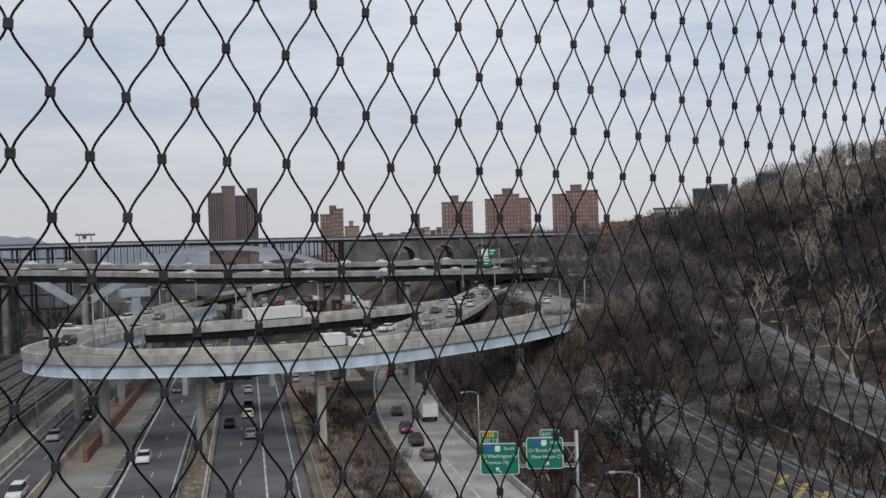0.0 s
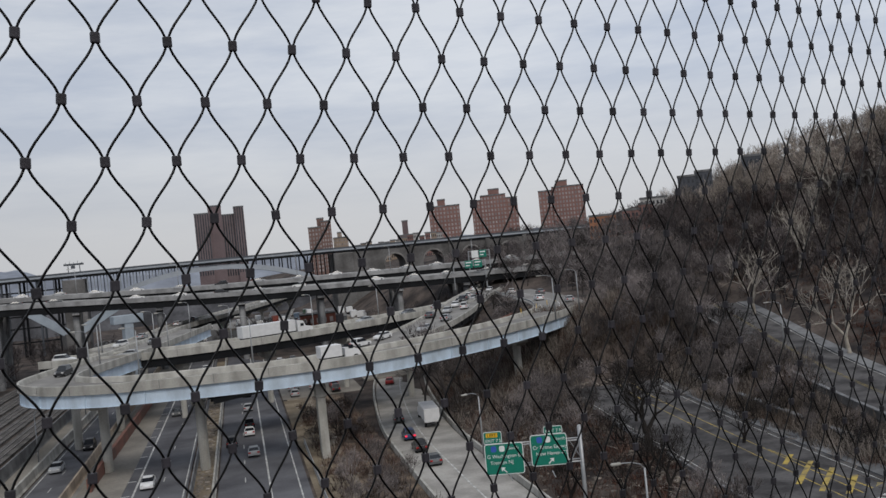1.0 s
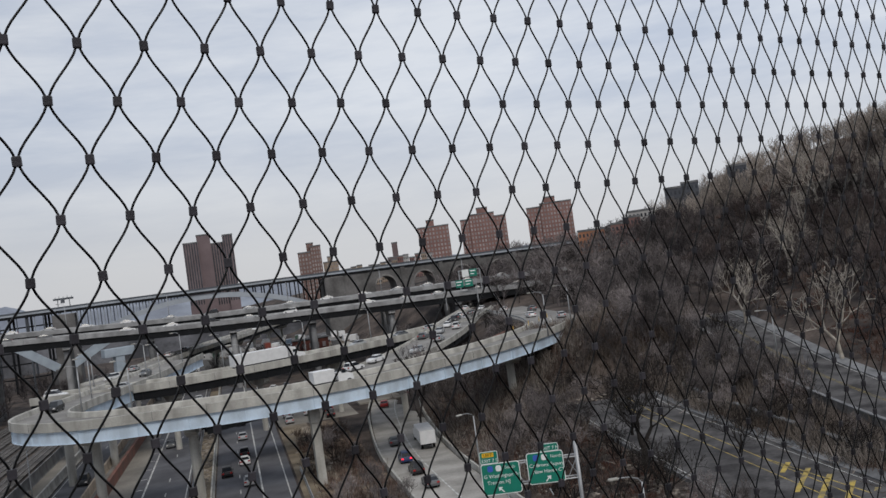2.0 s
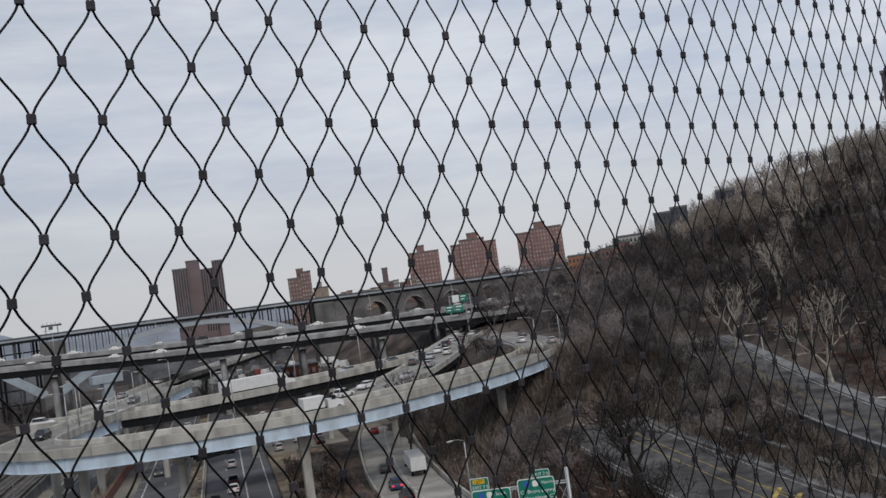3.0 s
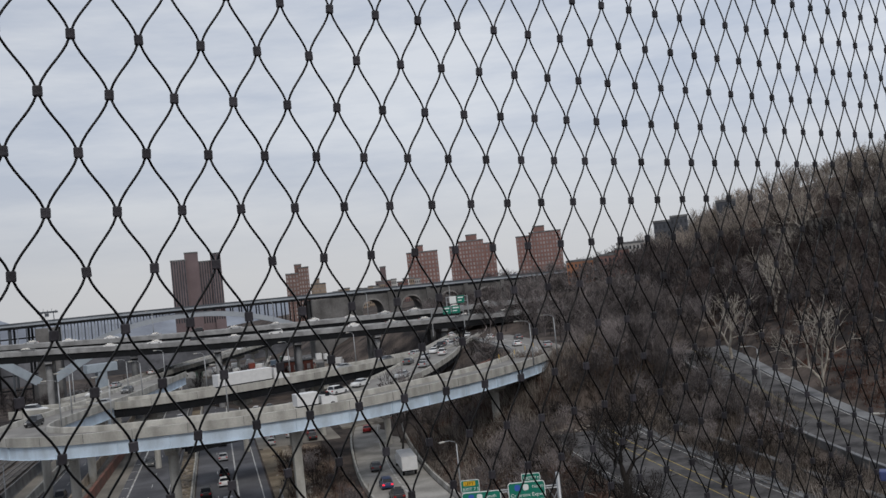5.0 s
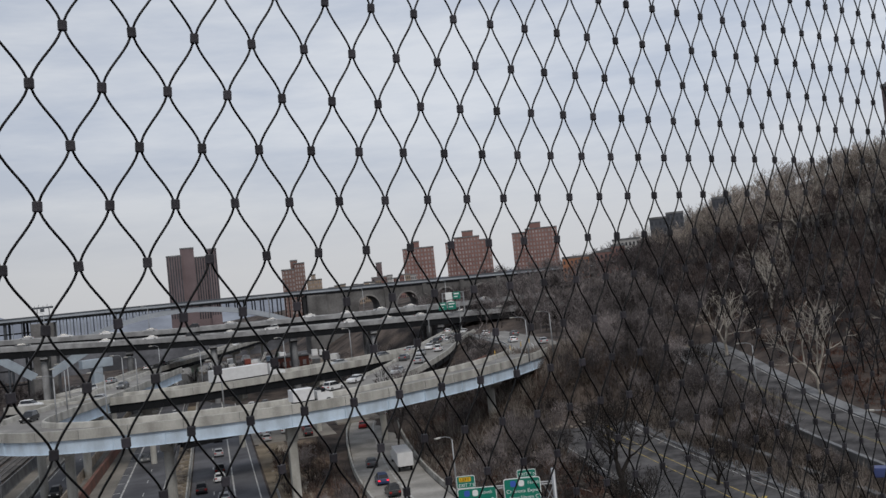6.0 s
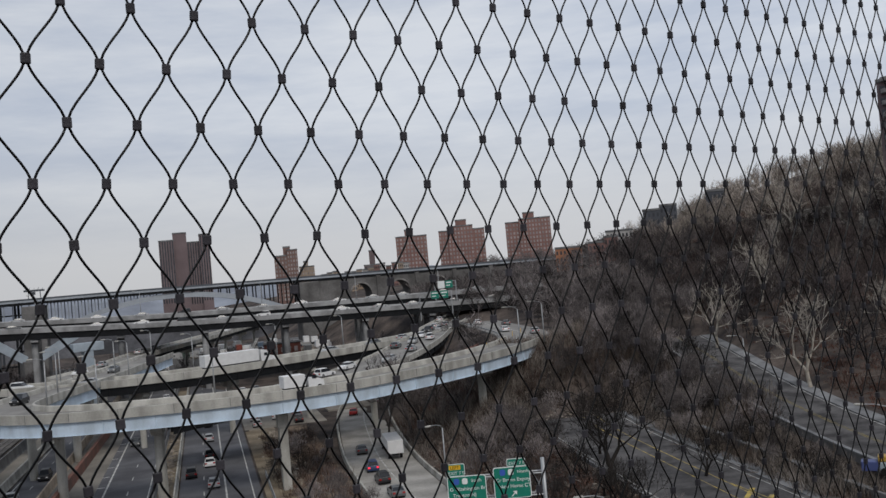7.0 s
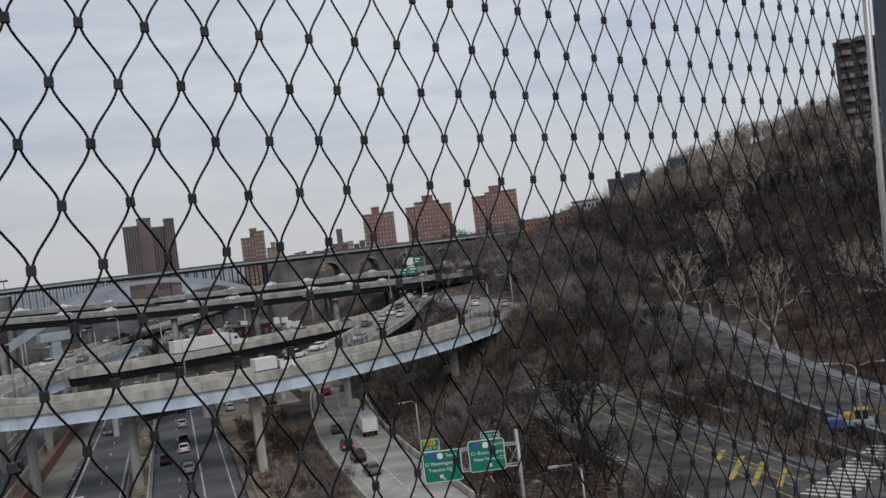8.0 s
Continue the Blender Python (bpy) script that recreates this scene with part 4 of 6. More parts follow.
# low trees on the island between the ramps and a pale crown rising behind the loop ramp
for x, y, turn, size in ((147, 161, 30, 0.42), (152, 169, 140, 0.48), (158, 178, 250, 0.5), (141, 154, 310, 0.3), (164, 189, 70, 0.5)):
    SPOTS.append((x, y))
    plant(FAN, x, y, turn, size)
for x, y, turn, size in ((113, 138, 30, 1.45), (119, 142, 190, 1.3), (106, 134.5, 100, 1.35), (100, 133, 20, 1.2), (126, 147, 260, 0.8), (123, 139, 150, 0.9)):
    SPOTS.append((x, y))
    plant(KINDS[(turn // 10) % 5], x, y, turn, size)
# wood on the hill, wood below the street, knoll, strip beside the highway
grove(90, lambda: hill_place(rnd.uniform(-45, 190), rnd.uniform(5, 60)), 4.0, (0.6, 1.05), HILL_KINDS)
grove(44, lambda: tuple(sq(rnd.uniform(62, 170), rnd.uniform(34, 53)))[:2], 4.0, (0.4, 0.75))
grove(16, lambda: tuple(sq(rnd.uniform(100, 170), rnd.uniform(9, 18.5)))[:2], 4.0, (0.35, 0.6))
def beside(path, o0, o1):
    i = rnd.randint(3, len(path) - 2)
    p = path[i] + rights(path)[i] * rnd.uniform(o0, o1)
    return p.x + rnd.uniform(-3, 3), p.y + rnd.uniform(-3, 3)


grove(34, lambda: beside(UPPER, -15, -8.5), 3.0, (0.5, 0.85))
grove(11, lambda: beside(LOWER, -22, -13), 3.2, (0.4, 0.7))
grove(12, lambda: beside(LOWER, 11.6, 14), 3.0, (0.35, 0.6))
grove(50, lambda: tuple(sq(rnd.uniform(100, 200), rnd.uniform(48, 84)))[:2], 3.4, (0.5, 0.95))
grove(5, lambda: hill_place(rnd.uniform(40, 170), rnd.uniform(12, 60)), 5.0, (0.55, 0.8), [PALE])
grove(55, lambda: (rnd.uniform(128, 235), rnd.uniform(125, 250)), 4.5, (0.55, 0.95))
for ob in KINDS + HILL_KINDS + [PALE, FAN]:
    x, y = hill_place(rnd.uniform(60, 180), rnd.uniform(20, 60))
    ob.location = (x, y, terrain(x, y) - 0.15)


def numpy_mesh(name, v, tri, mat):
    me = bpy.data.meshes.new(name)
    me.vertices.add(len(v))
    me.vertices.foreach_set("co", v.astype(np.float32).ravel())
    me.loops.add(tri.size)
    me.loops.foreach_set("vertex_index", tri.astype(np.int32).ravel())
    me.polygons.add(len(tri))
    me.polygons.foreach_set("loop_start", np.arange(0, tri.size, tri.shape[1], dtype=np.int32))
    me.materials.append(mat)
    me.update(calc_edges=True)
    me.validate()
    return me


def many(protos, spots, name, mat, label, category):
    """ONE mesh of many small growths: protos are (verts, faces), spots (x, y, turn, size)."""
    arrs = []
    for verts, faces in protos:
        arrs.append((np.array([tuple(v) for v in verts]), np.array(faces)))
    V, Fc, base = [], [], 0
    for n, (x, y, z, turn, size) in enumerate(spots):
        v, f = arrs[n % len(arrs)]
        c, s = math.cos(turn) * size, math.sin(turn) * size
        w = np.empty_like(v)
        w[:, 0], w[:, 1], w[:, 2] = v[:, 0] * c - v[:, 1] * s + x, v[:, 0] * s + v[:, 1] * c + y, v[:, 2] * size + z
        V.append(w)
        Fc.append(f + base)
        base += len(v)
    me = numpy_mesh(name, np.concatenate(V), np.concatenate(Fc), mat)
    return tagged(part_mesh(name, me), label, category, kind="stuff")


MERGE_LINE = [Vector((108, 152, 0)), Vector((136, 171, 0)), Vector((168, 199, 0)), Vector((225, 250, 0))]


def thin_tree(seed, height):
    r = random.Random(seed)
    out = ([], [])
    trunk = limb(out, Vector((0, 0, -0.5)), Vector((r.uniform(-0.1, 0.1), r.uniform(-0.1, 0.1), 1)), height * 0.75, height * 0.015, height * 0.005, 4, r, 0, 3)
    for i in range(11):
        f = 0.2 + 0.8 * (i + r.random()) / 11
        k = min(int(f * 4), 3)
        p = trunk[k].lerp(trunk[k + 1], f * 4 - k)
        w = r.uniform(0, 6.28)
        L = height * (0.4 - 0.2 * f)
        pts = limb(out, p, Vector((math.cos(w), math.sin(w), 0.8)), L, 0.11, 0.04, 3, r, -0.2, 3)
        for j in range(7):
            k = r.randint(1, 3)
            limb(out, pts[k].lerp(pts[k - 1], r.random()), (pts[k] - pts[k - 1]).normalized() + Vector((r.uniform(-1, 1), r.uniform(-1, 1), r.uniform(-0.4, 1))), L * r.uniform(0.3, 0.6), 0.045, 0.02, 1, r, 0, 3)
    return out


def thicket(seed, h, n):
    r = random.Random(seed)
    out = ([], [])
    for i in range(n):
        w, q = r.uniform(0, 6.28), r.uniform(0, 0.9)
        p = Vector((math.cos(w) * q, math.sin(w) * q, -0.2))
        limb(out, p, Vector((r.uniform(-0.6, 0.6), r.uniform(-0.6, 0.6), 1)), h * r.uniform(0.5, 1.1), 0.03, 0.014, 2, r, 0.1, 3)
    return out


def on_ground(x, y, size):
    return (x, y, terrain(x, y), rnd.uniform(0, 6.28), size)


spots = []
while len(spots) < 1500:
    a, p = rnd.uniform(-60, 420), rnd.uniform(6, 135)
    x, y = hill_place(a, p)
    if near_path(x, y, UPPER)[0] > 10:
        spots.append(on_ground(x, y, rnd.uniform(0.6, 1.1)))
for k in range(520):
    x, y = hill_place(rnd.uniform(-60, 260), rnd.uniform(78, 132))
    spots.append(on_ground(x, y, rnd.uniform(0.6, 0.95)))
for k in range(900):
    w, q = radians(rnd.uniform(39, 59)), rnd.uniform(205, 430)
    x, y = math.sin(w) * q, math.cos(w) * q
    if x * HN.x + y * HN.y > 52 and near_path(x, y, UPPER)[0] > 8 and near_path(x, y, LANDING)[0] > 11 and (Vector((x, y, 0)) - BA).dot(BN) > 8:
        if math.atan2(x, y) > 0.735 or math.hypot(x, y) > 310:
            spots.append(on_ground(x, y, rnd.uniform(0.6, 1.0)))
for k in range(260):
    p = on_bridge(rnd.uniform(215, 360), rnd.uniform(-75, -20))
    spots.append(on_ground(p.x, p.y, rnd.uniform(0.6, 1.0)))
for k in range(300):
    x, y = rnd.uniform(125, 205), rnd.uniform(190, 300)
    d = (y - 180) * 0.85 - (x - 139) * 0.53
    if 15 < d < 70 and x * HN.x + y * HN.y > 40 and near_path(x, y, MERGE_LINE)[0] > 8:
        spots.append(on_ground(x, y, rnd.uniform(0.2, 0.5)))
for k in range(760):
    x, y, z = sq(rnd.uniform(128, 192), rnd.uniform(42, 86))
    if near_path(x, y, LOWER)[0] > 10.5 and near_path(x, y, LOOP)[0] > 11 and near_path(x, y, LANDING)[0] > 9 and near_path(x, y, MERGE_LINE)[0] > 9:
        spots.append(on_ground(x, y, rnd.uniform(0.22, 0.5)))
# bare trees along the tracks and behind the yards
for k in range(700):
    x, y, z = sq(rnd.uniform(225, 450), rnd.uniform(-150, -68)) if k < 540 else sq(rnd.uniform(300, 400), rnd.uniform(-66, 30))
    if k < 540 or (near_path(x, y, HIGH)[0] > 22 and near_path(x, y, HIGH2)[0] > 18 and abs((x - 97) * 0.389 + (y - 419) * 0.921) > 20):
        spots.append(on_ground(x, y, rnd.uniform(0.4, 0.9)))


def uphill(x, y):
    return (x - 121) * 0.755 - (y - 50) * 0.656


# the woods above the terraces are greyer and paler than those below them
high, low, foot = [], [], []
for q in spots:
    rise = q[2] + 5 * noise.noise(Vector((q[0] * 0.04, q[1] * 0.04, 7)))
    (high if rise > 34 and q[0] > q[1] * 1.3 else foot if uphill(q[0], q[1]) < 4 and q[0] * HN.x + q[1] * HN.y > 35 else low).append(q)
many([thin_tree(s, 11 + s % 3) for s in range(6)], low, "hill_wood", TWIGS_STUFF, "dense dark leafless woods on the lower hill", "woods")
many([thin_tree(s + 40, 11 + s % 3) for s in range(6)], foot, "foot_wood", TWIGS_GREY, "mauve-grey leafless thicket round the ramps", "woods")
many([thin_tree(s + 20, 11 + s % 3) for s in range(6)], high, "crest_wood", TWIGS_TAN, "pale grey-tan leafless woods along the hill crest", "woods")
for k in range(12):
    x, y = hill_place(rnd.uniform(60, 215), rnd.uniform(52, 100))
    plant(PALE, x, y, rnd.uniform(0, 360), rnd.uniform(0.5, 0.85))

spots = []
while len(spots) < 3400:
    if rnd.random() < 0.62:
        x, y = hill_place(rnd.uniform(-45, 220), rnd.uniform(3, 90))
    elif rnd.random() < 0.75:
        x, y, z = sq(rnd.uniform(60, 185), rnd.uniform(31.5, 88))
    else:
        x, y, z = sq(rnd.uniform(85, 190), rnd.uniform(9, 18.8))
    if all(near_path(x, y, p)[0] > w for p, w in ((UPPER, 9.3), (LOWER, 10.2), (RAMP_IN, 6.2), (LANDING, 7.0))):
        spots.append(on_ground(x, y, rnd.uniform(0.5, 1.4)))
for k in range(520):
    i = rnd.randint(1, len(LOWER) - 2)
    p = LOWER[i].lerp(LOWER[i + 1], rnd.random()) + rights(LOWER)[i] * (6.6 + 4.2 * rnd.random() ** 1.4)
    if p.y > 47:
        spots.append(on_ground(p.x, p.y, rnd.uniform(0.4, 1.0)))
for k in range(900):
    x, y, z = sq(rnd.uniform(120, 190), rnd.uniform(40, 82))
    if near_path(x, y, LOWER)[0] > 10.2 and near_path(x, y, RAMP_IN)[0] > 6.2 and near_path(x, y, LANDING)[0] > 7:
        spots.append(on_ground(x, y, rnd.uniform(0.6, 1.5)))
many([thicket(s, 1.7, 18) for s in range(5)], spots, "undergrowth", BRUSH, "dry red-brown undergrowth on the slopes", "brush")

PALE_BRUSH = material("grey_dry_stems", (0.225, 0.198, 0.176), 0.95, 0, 0.05, 0.3, 0.8, 0.0, tint=(0.11, 0.09, 0.075), island=0.8)
spots = []
while len(spots) < 1900:
    k = rnd.random()
    if k < 0.4:
        x, y, z = sq(rnd.uniform(112, 190), rnd.uniform(32, 86))
    elif k < 0.8:
        x, y = hill_place(rnd.uniform(70, 200), rnd.uniform(25, 70))
    else:
        x, y = beside(UPPER, -15, -8.5)
    if all(near_path(x, y, p)[0] > w for p, w in ((UPPER, 9.3), (LOWER, 10.2), (RAMP_IN, 6.2), (LANDING, 7.0))):
        spots.append(on_ground(x, y, rnd.uniform(0.7, 1.7)))
for k in range(560):
    i = rnd.randint(1, len(LOWER) - 2)
    p = LOWER[i].lerp(LOWER[i + 1], rnd.random()) + rights(LOWER)[i] * rnd.uniform(6.4, 12)
    if p.y > 47:
        spots.append(on_ground(p.x, p.y, rnd.uniform(0.6, 1.9)))
for k in range(1300):
    x, y, z = sq(rnd.uniform(126, 190), rnd.uniform(40, 88))
    if near_path(x, y, LOWER)[0] > 10.2 and near_path(x, y, MERGE_LINE)[0] > 8 and near_path(x, y, RAMP_IN)[0] > 6.2 and near_path(x, y, LANDING)[0] > 7:
        spots.append(on_ground(x, y, rnd.uniform(0.8, 1.9)))
for k in range(620):
    i = rnd.randint(1, len(UPPER) - 2)
    o = rnd.uniform(-11.5, -6.3)
    p = UPPER[i].lerp(UPPER[i + 1], rnd.random()) + rights(UPPER)[i] * o
    spots.append(on_ground(p.x, p.y, rnd.uniform(0.4, 1.3)))
many([thicket(s + 50, 1.9, 12) for s in range(5)], spots, "dry_stems", PALE_BRUSH, "pale grey dry stems among the trees", "brush")



def fallen(seed, n):
    """A scatter of dead sticks lying on the ground."""
    r = random.Random(seed)
    out = ([], [])
    for i in range(n):
        w = r.uniform(0, 6.28)
        limb(out, Vector((r.uniform(-1.6, 1.6), r.uniform(-1.6, 1.6), r.uniform(0.08, 0.35))), Vector((math.cos(w), math.sin(w), r.uniform(-0.1, 0.25))), r.uniform(1.0, 3.6), 0.055, 0.025, 3, r, 0.1, 3)
    return out


spots = []
for k in range(330):
    i = rnd.randint(1, len(LOWER) - 2)
    p = LOWER[i].lerp(LOWER[i + 1], rnd.random()) + rights(LOWER)[i] * (rnd.uniform(6.2, 13.5) if k % 4 else rnd.uniform(-14, -11))
    spots.append(on_ground(p.x, p.y, rnd.uniform(0.5, 1.1)))
for k in range(160):
    x, y = hill_place(rnd.uniform(-40, 150), rnd.uniform(5, 45))
    spots.append(on_ground(x, y, rnd.uniform(0.6, 1.3)))
many([fallen(s, 7) for s in range(5)], spots, "fallen_branches", PALE_BRUSH, "pale fallen branches on the banks", "branches")

RED_BRUSH = material("red_brown_fallen_leaves", (0.13, 0.06, 0.043), 0.95, 0, 0.06, 0.3, 1.0, 0.0, tint=(0.06, 0.034, 0.028), island=0.6)
spots = []
while len(spots) < 1500:
    x, y = hill_place(rnd.gauss(10, 32), 4 + abs(rnd.gauss(0, 22)))
    if near_path(x, y, UPPER)[0] > 9.3:
        spots.append(on_ground(x, y, rnd.uniform(0.6, 1.6)))
for k in range(700):
    i = rnd.randint(0, len(LOWER) - 3)
    p = LOWER[i].lerp(LOWER[i + 1], rnd.random()) - rights(LOWER)[i] * rnd.uniform(10.6, 24)
    if near_path(p.x, p.y, RAMP_IN)[0] > 6.4:
        spots.append(on_ground(p.x, p.y, rnd.uniform(0.6, 1.7)))
many([thicket(s + 80, 0.7, 22) for s in range(5)], spots, "leaf_litter", RED_BRUSH, "red-brown fallen leaves and low stems", "leaf litter")
# broken terrace walls among the trees
for a, p in ((55, 46), (82, 52), (108, 50), (140, 58), (30, 50)):
    pts = []
    for k in range(5):
        x, y = hill_place(a + k * 4.5, p + 1.2 * math.sin(k * 1.7 + a))
        pts.append(Vector((x, y, terrain(x, y))))
    tagged(part("terrace_wall", swept(pts, [(-0.4, -1.0), (-0.3, 2.0), (0.3, 2.1), (0.4, -1.0)]), STONE_PALE), "pale broken stone terrace wall", "wall", kind="structure")


def hill_arcade():
    """Old retaining wall with a row of arched recesses."""
    th = empty("arcade_wall", "weathered tan retaining wall with arched recesses", "wall", kind="structure")
    x0, y0 = hill_place(204, 45.5)
    x1, y1 = hill_place(132, 51)
    run = Vector((x1 - x0, y1 - y0, 0))
    n = 15
    pitch = run.length / n
    run.normalize()
    base = min(terrain(x0, y0), terrain(x1, y1)) - 0.5
    m = Matrix.Translation((x0, y0, base)) @ Matrix.Rotation(math.atan2(run.y, run.x), 4, "Z")
    span, spring, crown = pitch * 0.66, 2.6, 5.2
    arc = [(span / 2 * (1 - math.cos(math.pi * i / 8)), spring + span / 2 * math.sin(math.pi * i / 8)) for i in range(9)]
    for k in range(n):
        bm = blocks(((span, 0, -2), (pitch, 1.6, crown)))
        for (a0, z0), (a1, z1) in zip(arc, arc[1:]):
            vs = [bm.verts.new((a, v, z)) for v in (0, 1.6) for a, z in ((a0, z0), (a1, z1), (a1, crown), (a0, crown))]
            for q in ((0, 1, 2, 3), (7, 6, 5, 4), (0, 4, 5, 1), (3, 2, 6, 7), (1, 5, 6, 2), (0, 3, 7, 4)):
                bm.faces.new([vs[e] for e in q])
        part("arch_bay", turned(bm, m @ Matrix.Translation((k * pitch, 0, 0))), STONE_PALE, th)
    part("recess_wall", turned(blocks(((0, 3.2, -2), (n * pitch, 3.8, crown))), m), STONE, th, "dark stone at the back of the recesses")
    part("coping", turned(blocks(((-0.3, -0.35, crown + 0.01), (n * pitch + 0.3, 3.9, crown + 0.5)), bevel=0.08), m), STONE_PALE, th)
    part("plinth", turned(blocks(((-6, -2.6, -3.5), (n * pitch + 4, -2.0, 0.9)), bevel=0.08), m), STONE_PALE, th, "pale broken ledge wall")


# ---- more ramps, rail lines, yard behind the viaducts ----
REAR = spline([(80, 232, 11.0), (95, 243, 11.5), (117, 271, 12), (140, 297, 12), (178, 340, 12), (247, 421, 12)], 6)
rear_ramp = viaduct("rear_ramp", "pale concrete ramp curving below the viaduct", REAR, 8.0, DARK_GIRDER, 1.2, 0.65, 0.7)
for i in range(3, len(REAR) - 2, 5):
    pier(rear_ramp, REAR[i].x - 3, REAR[i].y + 2, REAR[i].z - 1.2, 130, cap=6, w=1.3)
MERGE = spline([(228, 246, 13.3), (200, 221, 13.2), (171, 195, 13.0), (140, 166, 12.6), (113, 147, 11.6), (89, 141, 10.2), (66, 147, 8.0)][::-1], 4)
merge_ramp = viaduct("merge_ramp", "bleached concrete ramp crowded with traffic", MERGE, 10.5, DARK_GIRDER, 1.2, 0.5, 0.7)
for i in range(12, len(MERGE) - 8, 8):
    pier(merge_ramp, MERGE[i].x - 3, MERGE[i].y + 4, MERGE[i].z - 1.2, 125, cap=6, w=1.3)

STEEL_PALE = material("pale_blue_grey_painted_steel", (0.33, 0.38, 0.43), 0.6, 0, 0.3, 0.12, 3, 0.05)


def beam(name, a, b, w, h, mat, label, category="beam"):
    a, b = Vector(a), Vector(b)
    m = Matrix.Translation(a) @ (b - a).to_track_quat("X", "Z").to_matrix().to_4x4()
    L = (b - a).length
    return tagged(part(name, blocks(((0, -w / 2, -h / 2), (L, w / 2, h / 2)), m=m, bevel=0.05), mat), label, category, kind="structure")


# the next river bridge: two steel ribs that meet on a stone pier beyond the viaducts
beam("arch_rib", (98.0, 379.8, 20.6), (112.5, 375.6, 9.7), 1.5, 3.2, STEEL_PALE, "pale blue steel arch rib beyond the viaduct")
beam("arch_rib", (116.6, 374.4, 9.8), (131.2, 369.6, 18.4), 1.5, 3.2, STEEL_PALE, "pale blue steel arch rib beyond the viaduct")
tagged(part("rib_pier", blocks(((111.0, 373, -0.5), (118.2, 379, 9.4)), bevel=0.2), STONE), "dark stone pier under the arch ribs", "pier", kind="structure")
tagged(part("abutment", blocks(((94.6, 264.2, -0.5), (97.2, 266.8, 16.2)), ((91.6, 264, 16.2), (100.2, 267, 18.6)), bevel=0.1), STEEL_PALE), "pale concrete pier with a hammerhead cap", "pier", kind="structure")

BALLAST = material("grey_track_ballast", (0.12, 0.112, 0.105), 0.95, 0, 0.3, 0.3, 5, 0.5, tint=(0.06, 0.057, 0.054))
RAIL = material("dull_steel_rail", (0.22, 0.20, 0.19), 0.5, 0.6, 1, 0.2, 20, 0.05)
for k, q in enumerate((-44, -49, -54, -59, -64)):
    bed = strip("track_bed", q - 1.9, q + 1.9, 90, 460, BALLAST, "ballasted rail track beside the highway", z=0.35, thick=0.5, category="track")
    for o in (-0.72, 0.72):
        part("rail", swept([sq(90, q + o, 0.36), sq(460, q + o, 0.36)], [(-0.07, 0), (0.07, 0), (0.07, 0.16), (-0.07, 0.16)]), RAIL, bed)
wall_rail = barrier("barrier_6", -38.5, 70, 430, CONCRETE_DARK, "dark concrete wall beside the tracks", 2.2, 0.4)

yard_lot = tagged(part("yard", blocks(((165, 300, -1), (245, 395, 4.0))), ASPHALT_PALE), "pale concrete lorry yard on raised ground", "yard", kind="structure")

strip("rear_yard", -36, 64, 232, 470, ASPHALT_OLD, "dark asphalt yard behind the viaducts", z=0.01, thick=0.3, category="yard")


def brick_shed():
    th = empty("brick_shed", "low red brick shed in the yard", "building", at=(172, 300, 4.0))
    m = Matrix.Rotation(radians(-28), 4, "Z")
    part("wall", blocks(((0, 0, -4.5), (13, 9, 4.6)), bevel=0.05, m=m), SHED_BRICK, th)
    part("roof", blocks(((-0.3, -0.3, 4.61), (13.3, 9.3, 4.95)), bevel=0.05, m=m), ASPHALT_OLD, th)
    for k in range(5):
        part("window", blocks(((1.1 + k * 2.4, -0.06, 1.6), (2.3 + k * 2.4, -0.01, 3.4)), m=m), WINDOW, th)
    return th


SHED_BRICK = material("weathered_red_brick", (0.24, 0.09, 0.07), 0.9, 0, 0.4, 0.25, 8, 0.3, tint=(0.15, 0.065, 0.055))
brick_shed()


def crane():
    th = empty("yard_crane", "white lattice crane boom in the yard", "crane", at=(167.5, 303, 4.0))
    part("base", blocks(((-1.6, -1.2, 0.0), (1.6, 1.2, 1.9)), bevel=0.15), DARK_GIRDER, th)
    for o in (-0.35, 0.35):
        part("boom_chord", tube(bmesh.new(), [(o, 0, 1.8), (o + 2.8, -1.5, 7.6)], 0.16, 6), SIGN_POST_WHITE, th)
    for k in range(7):
        f, g = k / 7, (k + 1) / 7
        part("boom_lacing", tube(bmesh.new(), [(-0.35 + 2.8 * f, -1.5 * f, 1.8 + 5.8 * f), (0.35 + 2.8 * g, -1.5 * g, 1.8 + 5.8 * g)], 0.07, 4), SIGN_POST_WHITE, th)
    return th


SIGN_POST_WHITE = material("worn_white_crane_paint", (0.7, 0.7, 0.68), 0.6, 0, 1, 0.15, 8, 0.05)
crane()

DIRT = material("pale_dry_dirt_verge", (0.27, 0.23, 0.18), 0.95, 0, 0.35, 0.35, 2.5, 0.4, tint=(0.12, 0.10, 0.08))
strip("verge", 7.4, 12.6, 60, 215, DIRT, "pale dry dirt verge beside the highway", z=0.015, thick=0.3, category="verge")

LEAF_BANK = material("brown_leaf_strewn_bank", (0.19, 0.145, 0.108), 0.95, 0, 0.3, 0.45, 2.2, 0.5, tint=(0.07, 0.055, 0.045))
strip("leaf_bank", 12.6, 19.3, 60, 200, LEAF_BANK, "brown leaf-strewn bank between the carriageways", z=0.012, thick=0.3, category="verge")

# median rubble and litter beside the road
RUBBLE = material("pale_broken_rubble", (0.26, 0.23, 0.2), 0.95, 0, 0.8, 0.3, 6, 0.3, tint=(0.14, 0.12, 0.1), island=0.4)


